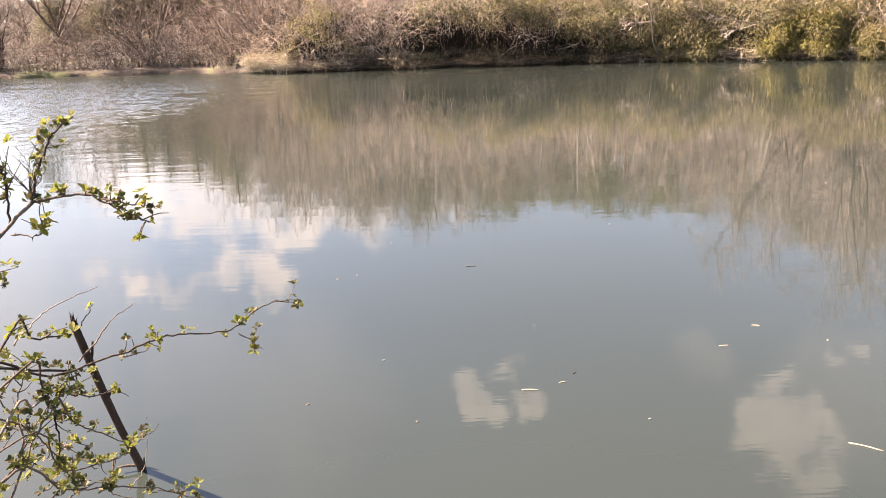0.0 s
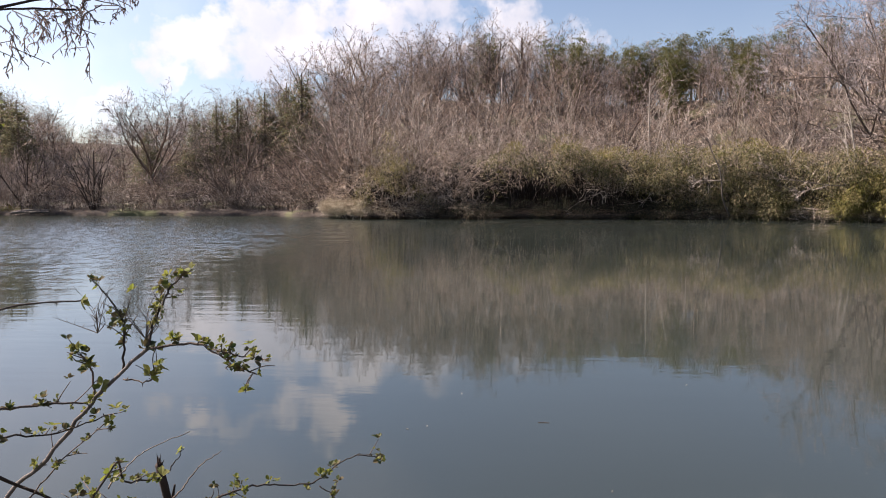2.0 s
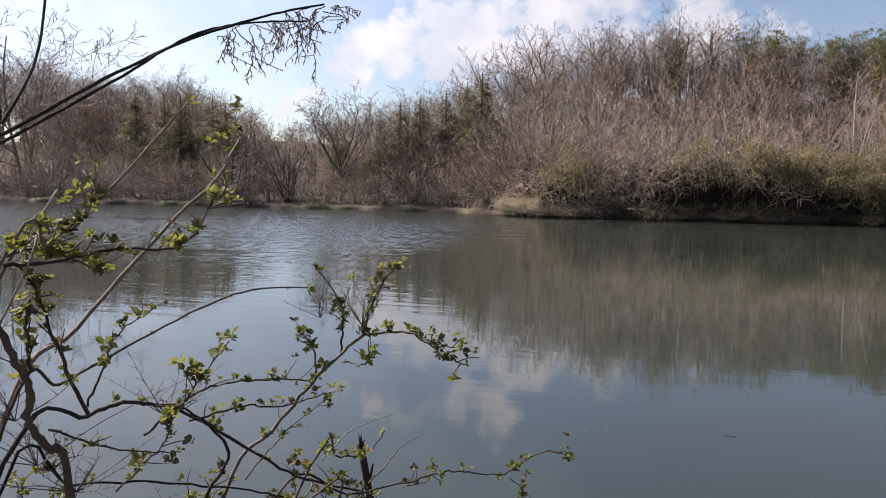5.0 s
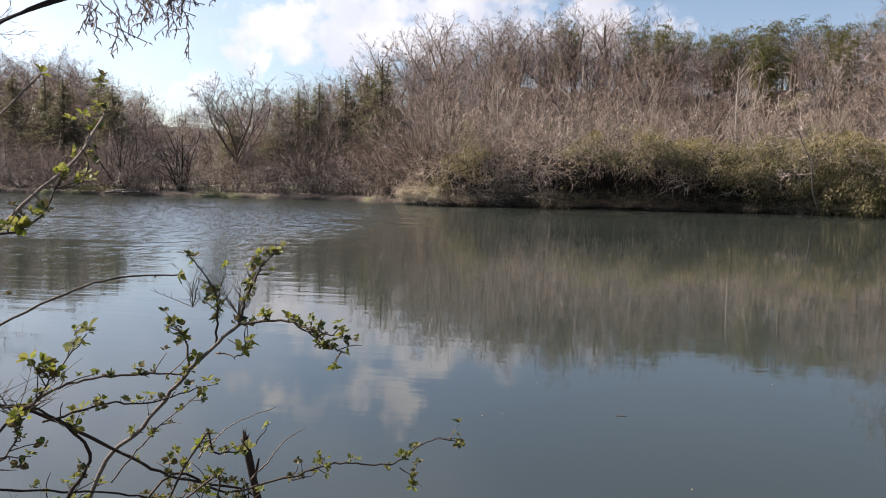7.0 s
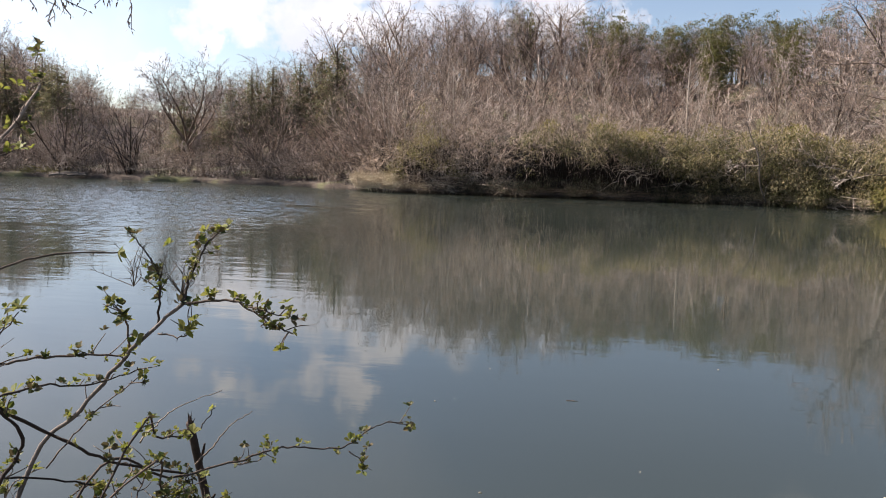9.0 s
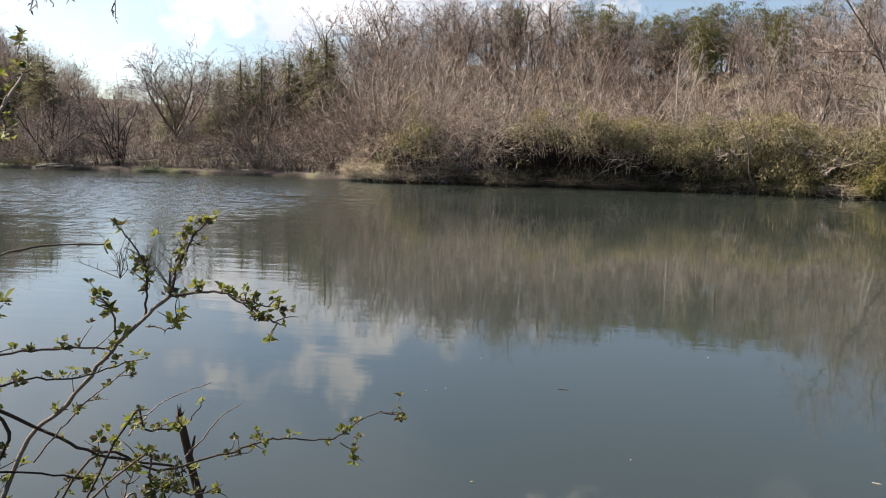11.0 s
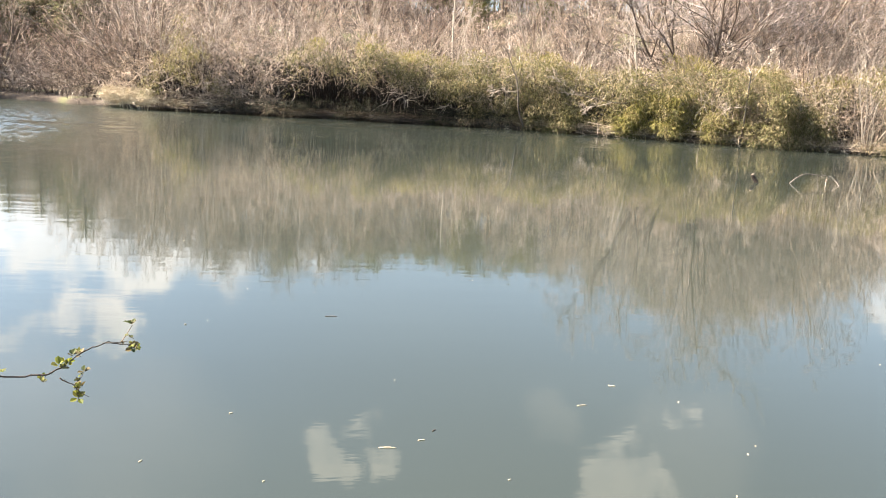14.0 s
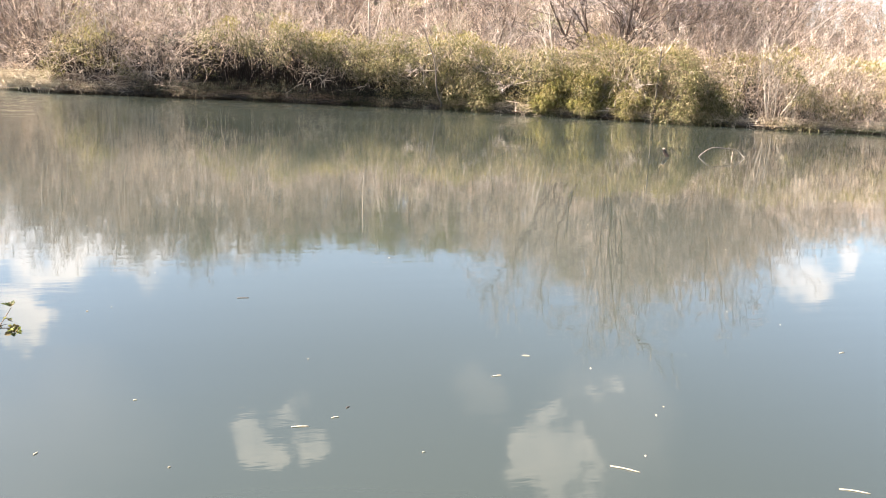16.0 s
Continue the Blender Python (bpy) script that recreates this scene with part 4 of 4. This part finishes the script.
        ob = new("leaf_tuft", me)
        ob.parent = shoot
        s = rng.uniform(.4, 1.1) * big
        ob.matrix_basis = Matrix.LocRotScale(spot + Vector((rng.gauss(0, .006), rng.gauss(0, .006), rng.gauss(.003, .005))),
                                             Euler((rng.gauss(0, .6), rng.gauss(0, .6), rng.uniform(0, 6.3))), (s, s, s))


cane("stem", [(-1.45, 1.35, 0.1), (-1.4, 1.785, 0.944), (-1.262, 1.831, 1.147), (-1.135, 1.862, 1.306), (-1.008, 1.884, 1.428)], 0.00592, 0.0048, BARK_GREY, 5)
cane("branch", [(-1.008, 1.884, 1.428), (-0.998, 1.921, 1.506), (-0.973, 1.964, 1.582), (-0.936, 2.01, 1.62)], 0.00407, 0.0016, BARK, 9)
cane("branch", [(-1.008, 1.884, 1.428), (-0.868, 1.868, 1.447), (-0.768, 1.832, 1.405), (-0.688, 1.786, 1.39)], 0.0037, 0.00144, BARK, 10)
cane("twig", [(-0.815, 1.83, 1.44), (-0.738, 1.808, 1.432), (-0.659, 1.784, 1.428)], 0.00222, 0.00096, BARK, 5)
cane("branch", [(-1.15, 1.873, 1.29), (-1.154, 1.871, 1.375), (-1.181, 1.856, 1.424)], 0.00333, 0.0016, BARK, 6)
cane("branch", [(-1.086, 1.904, 1.365), (-1.091, 1.927, 1.475), (-1.12, 1.939, 1.529), (-1.18, 1.936, 1.6)], 0.00333, 0.00144, BARK, 8)
cane("twig", [(-1.077, 1.886, 1.346), (-1.003, 1.875, 1.346), (-0.967, 1.847, 1.386)], 0.00222, 0.0008, BARK, 4)
cane("stem", [(-1.75, 0.95, 0.2), (-1.446, 1.092, 1.276), (-1.409, 1.282, 1.329), (-1.403, 1.43, 1.319), (-1.37, 1.592, 1.245), (-1.311, 1.763, 1.111), (-1.243, 1.928, 0.979), (-1.105, 2.115, 0.873)], 0.00503, 0.0036, BARK_DARK, 9)
cane("branch", [(-1.328, 1.468, 1.302), (-1.3, 1.59, 1.326), (-1.237, 1.73, 1.317), (-1.157, 1.869, 1.291)], 0.00333, 0.0024, BARK, 9)
cane("branch", [(-1.379, 1.428, 1.242), (-1.318, 1.476, 1.301), (-1.275, 1.507, 1.37), (-1.217, 1.546, 1.46)], 0.00333, 0.0012, BARK, 9)
cane("branch", [(-1.326, 1.531, 1.252), (-1.248, 1.664, 1.262), (-1.207, 1.767, 1.235), (-1.114, 1.89, 1.252)], 0.00296, 0.0016, BARK, 6)
cane("cane", [(-1.75, 0.95, 0.2), (-1.407, 1.06, 1.374), (-1.407, 1.203, 1.418), (-1.391, 1.353, 1.455), (-1.302, 1.549, 1.535), (-1.239, 1.709, 1.564), (-1.163, 1.866, 1.555)], 0.004, 0.002, BARK, 1)
cane("cane", [(-1.75, 0.95, 0.2), (-1.628, 1.263, 1.299), (-1.621, 1.483, 1.472), (-1.532, 1.753, 1.734), (-1.518, 1.946, 1.851), (-1.537, 2.113, 1.989)], 0.0068, 0.0038, BARK_PALE, 1)
cane("cane", [(-2.0, 0.75, 0.25), (-1.548, 1.202, 1.651), (-1.572, 1.369, 1.725), (-1.578, 1.544, 1.809), (-1.492, 1.782, 2.065)], 0.0052, 0.0025, BARK_PALE, 1)
cane("cane", [(-2.0, 0.75, 0.25), (-1.256, 0.929, 1.616), (-1.309, 1.019, 1.722), (-1.334, 1.135, 1.828)], 0.0024, 0.0014, BARK_PALE, 0)
cane("stem", [(-1.45, 1.35, 0.1), (-1.363, 1.176, 1.188), (-1.37, 1.128, 1.307), (-1.372, 1.082, 1.382), (-1.345, 1.067, 1.446), (-1.352, 1.016, 1.554), (-1.362, 0.96, 1.685)], 0.0095, 0.006, BARK, 2)
cane("branch", [(-1.379, 1.089, 1.376), (-1.375, 1.094, 1.493), (-1.377, 1.092, 1.582), (-1.356, 1.113, 1.652)], 0.00444, 0.0024, BARK, 10)
cane("branch", [(-1.369, 1.239, 1.349), (-1.379, 1.184, 1.473), (-1.385, 1.132, 1.615), (-1.381, 1.087, 1.681)], 0.00444, 0.0024, BARK, 8)
cane("branch", [(-1.369, 1.239, 1.364), (-1.343, 1.263, 1.459), (-1.321, 1.282, 1.518), (-1.27, 1.323, 1.564)], 0.00296, 0.0012, BARK, 6)
cane("branch", [(-2.0, 0.75, 0.25), (-1.314, 0.939, 1.65), (-1.288, 1.063, 1.728), (-1.283, 1.159, 1.785), (-1.314, 1.221, 1.868)], 0.004, 0.0018, BARK_PALE, 20)
cane("branch", [(-1.291, 0.965, 1.697), (-1.272, 1.073, 1.696), (-1.241, 1.186, 1.712), (-1.177, 1.315, 1.714), (-1.16, 1.404, 1.817)], 0.0037, 0.0016, BARK, 12)
cane("branch", [(-1.327, 0.999, 1.708), (-1.313, 1.062, 1.719), (-1.274, 1.145, 1.681), (-1.266, 1.197, 1.664)], 0.00296, 0.0016, BARK, 12)
cane("cane", [(-2.0, 0.75, 0.25), (-1.777, 1.244, 1.865), (-1.775, 1.427, 1.955), (-1.686, 1.679, 2.119), (-1.583, 1.913, 2.261), (-1.437, 2.149, 2.375), (-1.35, 2.332, 2.44)], 0.0058, 0.0036, BARK_DARK, 0)
cane("cane", [(-2.0, 0.75, 0.25), (-1.763, 1.26, 1.866), (-1.776, 1.427, 1.936), (-1.676, 1.688, 2.108), (-1.583, 1.913, 2.268), (-1.512, 2.105, 2.341), (-1.4, 2.306, 2.382)], 0.005, 0.003, BARK_DARK, 0)
cane("cane", [(-2.0, 0.75, 0.25), (-1.81, 1.359, 1.868), (-1.809, 1.46, 1.989), (-1.8, 1.565, 2.165), (-1.821, 1.637, 2.416)], 0.006, 0.003, BARK_DARK, 0)
cane("stem", [(-1.75, 0.95, 0.2), (-1.483, 1.125, 1.23), (-1.482, 1.305, 1.153), (-1.443, 1.505, 1.092), (-1.358, 1.722, 1.006), (-1.276, 1.919, 0.912)], 0.0037, 0.0024, BARK_DARK, 5)
cane("branch", [(-1.424, 1.186, 1.324), (-1.368, 1.285, 1.262), (-1.318, 1.371, 1.227), (-1.284, 1.438, 1.209)], 0.00296, 0.0012, BARK, 2)
cane("branch", [(-1.396, 1.349, 1.131), (-1.334, 1.432, 1.219), (-1.328, 1.468, 1.277)], 0.00296, 0.0016, BARK, 6)
cane("branch", [(-1.353, 1.635, 1.009), (-1.285, 1.64, 1.141), (-1.318, 1.578, 1.239), (-1.347, 1.516, 1.29)], 0.00444, 0.0032, BARK_DARK, 5)
cane("branch", [(-1.321, 1.776, 1.011), (-1.226, 1.832, 1.142), (-1.114, 1.89, 1.244)], 0.00222, 0.0012, BARK, 3)
cane("branch", [(-1.554, 1.939, 1.819), (-1.55, 2.019, 1.883), (-1.557, 2.09, 1.951), (-1.579, 2.152, 2.029), (-1.607, 2.208, 2.106)], 0.00259, 0.0012, BARK, 9)
cane("twig", [(-1.514, 1.968, 1.882), (-1.529, 2.019, 1.844), (-1.568, 2.052, 1.797)], 0.00185, 0.0008, BARK, 3)
cane("branch", [(-1.45, 1.35, 0.1), (-1.205, 1.956, 1.003), (-1.207, 2.13, 0.97), (-1.185, 2.311, 0.915)], 0.0037, 0.0024, BARK, 9)
cane("branch", [(-1.45, 1.35, 0.1), (-1.289, 1.889, 0.92), (-1.131, 2.049, 0.889), (-0.983, 2.183, 0.898), (-0.879, 2.288, 0.907), (-0.786, 2.382, 0.878), (-0.721, 2.463, 0.86), (-0.666, 2.54, 0.891), (-0.603, 2.617, 0.898), (-0.534, 2.692, 0.861)], 0.00407, 0.00144, BARK, 9)
cane("twig", [(-0.735, 2.571, 0.799), (-0.704, 2.598, 0.766), (-0.697, 2.62, 0.729)], 0.00222, 0.0008, BARK, 5)
cane("twig", [(-1.011, 2.253, 0.858), (-0.981, 2.344, 0.837), (-0.965, 2.43, 0.854)], 0.00222, 0.0008, BARK, 5)
cane("branch", [(-1.95, 1.5, 0.05), (-1.166, 1.862, 0.939), (-1.128, 2.002, 0.871), (-1.089, 2.136, 0.783), (-1.046, 2.268, 0.74)], 0.0037, 0.0016, BARK, 10)
cane("branch", [(-1.45, 1.35, 0.1), (-1.129, 1.768, 0.859), (-1.108, 1.898, 0.87), (-1.104, 2.015, 0.863), (-1.093, 2.134, 0.861)], 0.004, 0.002, BARK_PALE, 10)
cane("branch", [(-1.132, 1.766, 0.68), (-1.103, 1.862, 0.79), (-1.088, 1.947, 0.836), (-1.092, 2.022, 0.86)], 0.00296, 0.0016, BARK, 8)
cane("branch", [(-1.106, 2.014, 0.847), (-1.114, 2.095, 0.725), (-1.099, 2.187, 0.637), (-1.041, 2.298, 0.533), (-1.031, 2.384, 0.52)], 0.00296, 0.0012, BARK, 8)
cane("branch", [(-1.95, 1.5, 0.05), (-1.135, 1.764, 0.814), (-1.09, 1.947, 0.65), (-1.06, 2.113, 0.571), (-1.039, 2.272, 0.517)], 0.00296, 0.0012, BARK, 12)
cane("branch", [(-1.45, 1.35, 0.1), (-1.148, 1.755, 0.72), (-1.086, 1.949, 0.584), (-0.971, 2.156, 0.459), (-0.876, 2.339, 0.3)], 0.0037, 0.0016, BARK, 15)
cane("branch", [(-1.119, 2.007, 0.798), (-1.117, 2.008, 0.709), (-1.134, 1.998, 0.606)], 0.00296, 0.0016, BARK_DARK, 3)
cane("branch", [(-1.124, 1.771, 0.901), (-1.127, 1.887, 0.81), (-1.134, 1.998, 0.678), (-1.126, 2.117, 0.489)], 0.00296, 0.0016, BARK, 10)
cane("branch", [(-1.172, 1.74, 0.701), (-1.129, 1.846, 0.766), (-1.158, 1.907, 0.868), (-1.152, 1.988, 0.963)], 0.00296, 0.0016, BARK, 8)
cane("twig", [(-1.2, 2.017, 0.999), (-1.198, 2.115, 1.023), (-1.18, 2.22, 1.04), (-1.103, 2.352, 1.057)], 0.0025, 0.0012, BARK_PALE, 0)
cane("twig", [(-1.166, 2.321, 0.929), (-1.149, 2.341, 0.96), (-1.129, 2.362, 0.994)], 0.00222, 0.0012, BARK_DARK, 1)
cane("twig", [(-1.134, 2.225, 0.858), (-1.099, 2.28, 0.9), (-1.069, 2.331, 0.946), (-1.015, 2.391, 0.983)], 0.003, 0.0012, BARK_PALE, 0)
cane("twig", [(-1.089, 2.248, 0.508), (-1.106, 2.24, 0.394), (-1.046, 2.268, 0.348)], 0.003, 0.0012, BARK_PALE, 0)
cane("twig", [(-1.082, 2.307, 0.354), (-1.041, 2.353, 0.406), (-1.027, 2.386, 0.504)], 0.002, 0.001, BARK_PALE, 1)


def tangle():
    """Short leafy shoots that fill the foot of the shrub."""
    rng = random.Random(28)
    for k in range(58):
        f = rng.random()
        p = Vector((-1.78 + .5 * f + rng.gauss(0, .07), 1.35 + .8 * f + rng.gauss(0, .12), rng.uniform(.3, .95 - .2 * f)))
        d = Vector((rng.gauss(.15, .5), rng.gauss(.1, .4), rng.gauss(.3, .4))).normalized()
        ln = rng.uniform(.15, .36)
        q = p + d * ln
        m = p.lerp(q, .5) + Vector((rng.gauss(0, .03), rng.gauss(0, .03), rng.uniform(0, .05)))
        cane("branch", [p, m, q], rng.uniform(.0022, .0038), .0012, rng.choice((BARK, BARK, BARK_DARK, BARK_PALE)), rng.choice((2, 3, 4, 5)))


tangle()


def dead_sprays():
    """Fine dead side shoots, bare and grey, among the leafy ones."""
    rng = random.Random(18)
    for x, y, z, wide, n in ((-1.02, 1.90, 1.45, .05, 12), (-1.50, 1.75, .82, .09, 12), (-1.62, 1.9, .75, .1, 10), (-1.37, 1.50, 1.27, 0.10, 16), (-1.44, 1.17, 1.25, 0.10, 14), (-1.39, 1.22, 1.18, 0.09, 14), (-1.39, 1.07, 1.38, 0.08, 10), (-1.16, 1.92, 1.46, 0.05, 9)):
        p = Vector((x, y, z))
        for k in range(n):
            q = p + Vector((rng.gauss(0, wide), rng.gauss(0, wide), rng.uniform(.04, .16)))
            line = glide([p, p.lerp(q, .5) + Vector((rng.gauss(0, .012), rng.gauss(0, .012), 0)), q], 6)
            segs = [(line[i], line[i + 1], .0013 - .00015 * i, .0012 - .00015 * i) for i in range(6)]
            for i in (2, 3, 4, 5):
                segs.append((line[i], line[i] + Vector((rng.gauss(0, .02), rng.gauss(0, .02), rng.uniform(.005, .03))), .0009, 0.0))
            part("dead_twig", mesh_from("dead_twig", *ring_tubes(segs, 4), rng.choice((BARK_GREY, BARK))), SHRUB)


dead_sprays()


def seed_sprays():
    """Dry seed keys hanging on crooked stalks from the tips of the long canes."""
    rng = random.Random(8)
    for ax, ay, az, bx, by, bz in ((-1.61, 2.18, 2.35, -1.65, 2.18, 2.18), (-1.58, 2.20, 2.36, -1.59, 2.22, 2.22), (-1.56, 2.22, 2.36, -1.54, 2.25, 2.20), (-1.51, 2.24, 2.37, -1.51, 2.27, 2.25), (-1.46, 2.27, 2.37, -1.47, 2.29, 2.31), (-1.43, 2.29, 2.38, -1.43, 2.31, 2.25),
                                   (-1.40, 2.31, 2.39, -1.41, 2.32, 2.19), (-1.37, 2.32, 2.40, -1.38, 2.34, 2.30), (-1.34, 2.34, 2.42, -1.34, 2.36, 2.35), (-1.32, 2.35, 2.43, -1.29, 2.38, 2.42), (-1.45, 2.28, 2.41, -1.43, 2.31, 2.35), (-1.39, 2.31, 2.43, -1.38, 2.34, 2.35)):
        for k in range(2):
            p = Vector((ax + rng.gauss(0, .03), ay, az))
            q = Vector((bx + rng.gauss(0, .03), by + rng.gauss(0, .03), bz + (az - bz) * (0, .35, .6)[k]))
            mid = p.lerp(q, .5) + Vector((rng.gauss(0, .03), rng.gauss(0, .03), .01))
            line = [v + Vector((rng.gauss(0, .004), rng.gauss(0, .004), 0)) for v in glide([p, mid, q], 10)]
            verts, faces = rod(line, [.0018] * 11, 4, .2, k)
            for i in range(3, 11):
                blades([line[i]] * 2, rng, .017, .0024, .9, verts, faces)
            part("seed_spray", mesh_from("seed_spray", verts, faces, SEED), SHRUB, "brown dry hanging seed keys")
            for i in (4, 6, 8):
                t = line[i] + Vector((rng.gauss(0, .035), rng.gauss(0, .03), -rng.uniform(.0, .05)))
                verts, faces = rod(glide([line[i], t], 3), [.0014] * 4, 4, .2, k)
                blades([t] * 2 + [line[i].lerp(t, .5)], rng, .017, .0026, .8, verts, faces)
                part("seed_spray", mesh_from("seed_spray", verts, faces, SEED), SHRUB, "brown dry hanging seed keys")


seed_sprays()


# ---------------------------------------------------------------- stake, drift and litter on the water
def stake():
    ob = tagged(new("stake"), "weathered dark wooden stake leaning in the shallow water", "stake")
    line = glide([(-1.345, 3.12, -.25), (-1.355, 3.04, 0), (-1.36, 2.86, .37), (-1.345, 2.64, .835)], 14)
    post = part("post", mesh_from("post", *rod(line, [.0185 - .0003 * i for i in range(15)], 10, .07, 3), STAKE_WOOD, True), ob)
    for f, dx, dz in ((5, -.09, .005), (4, .015, .10), (3, .06, .09), (12, .03, .10), (10, .035, .06)):
        p = line[f]
        q = p + Vector((dx, -.02, dz))
        part("stub", mesh_from("stub", *rod(glide([p, p.lerp(q, .5) + Vector((0, .004, .003)), q], 5), [.007, .0065, .006, .006, .005, .004], 6, .1, f), BARK, True), ob)
    for k in range(7):
        p = line[-1]
        q = p + Vector((random.Random(k).gauss(0, .012), random.Random(k + 9).gauss(0, .012), .02 + .004 * k))
        part("splinter", mesh_from("splinter", *ring_tubes([(p - Vector((0, 0, .02)), q, .008, 0.0)], 4), STAKE_WOOD), post)


stake()


def snag():
    """Broken branch ends that stand out of the water."""
    a = tagged(new("snag"), "short dark broken branch standing out of the water", "branch")
    part("wood", mesh_from("wood", *rod(glide([(11.15, 18.03, -.2), (11.08, 18.06, -.02), (10.98, 18.1, .12), (10.94, 18.1, .2)], 9), [.05, .05, .05, .048, .047, .045, .045, .045, .042, .035], 8, .12, 2), BARK_DARK, True), a)
    part("cut_end", mesh_from("cut_end", *rod(glide([(10.945, 18.1, .195), (10.94, 18.1, .212)], 2), [.036, .034, .02], 8, .1, 4), BARK_PALE, True), a, "pale broken end")
    b = tagged(new("snag"), "pale bare fallen branch arching out of the water", "branch")
    part("limb", mesh_from("limb", *rod(glide([(12.07, 18.29, -0.08), (12.12, 18.29, 0.00), (12.33, 18.36, 0.13), (12.48, 18.26, 0.25), (12.85, 18.32, 0.24), (13.26, 18.36, 0.21), (13.38, 18.27, 0.11), (13.38, 18.04, -0.03)], 20), [.016 - .0003 * i for i in range(21)], 7, .12, 5), BARK_GREY, True), b)
    part("fork", mesh_from("fork", *rod(glide([(13.22, 18.38, 0.21), (13.21, 18.39, 0.11), (12.87, 17.93, -0.04)], 8), [.011] * 9, 6, .1, 6), BARK_PALE, True), b)


snag()


def floating(name, x, y, turn, length, r, mat, label, seed):
    d = Vector((math.cos(turn), math.sin(turn), 0)) * length / 2
    n = Vector((-d.y, d.x, 0)) * .06
    line = glide([Vector((x, y, .002)) - d, Vector((x, y, .003)) + n, Vector((x, y, .002)) + d], 6)
    me = mesh_from(name, *rod(line, [r * .6, r, r, r * .9, r, r * .8, r * .5], 6, .15, seed), mat, True)
    tagged(new(name, me), label, "litter", "floating litter")


FLOATS = ((.42, 3.70, -.05, .11), (1.81, 3.04, -.62, .17), (2.74, 2.68, -.5, .16), (-.72, 3.61, 1.0, .03), (.68, 3.89, .7, .035), (.2, 5.95, 0, .11), (.6, 3.78, .2, .05),
          (-.37, 4.14, .3, .025), (.55, 4.61, 1.2, .025), (.95, 3.35, .4, .02), (4.11, 4.28, .2, .07), (1.9, 4.5, -.4, .06), (1.6, 4.2, .1, .08))
for i, (x, y, a, ln) in enumerate(FLOATS):
    pale = i not in (4, 5)
    floating("floating_straw", x, y, a, ln * .8, .0024, STRAW if pale else BARK, "pale straw bit floating on the water" if pale else "dark twig floating on the water", i)
spk = random.Random(77)
for i in range(16):
    x, y = spk.uniform(-1.5, 5.5), spk.uniform(2.9, 9)
    floating("floating_speck", x, y, spk.uniform(0, 3), spk.uniform(.006, .018), .0025, STRAW, "tiny pale speck of litter floating on the water", i)
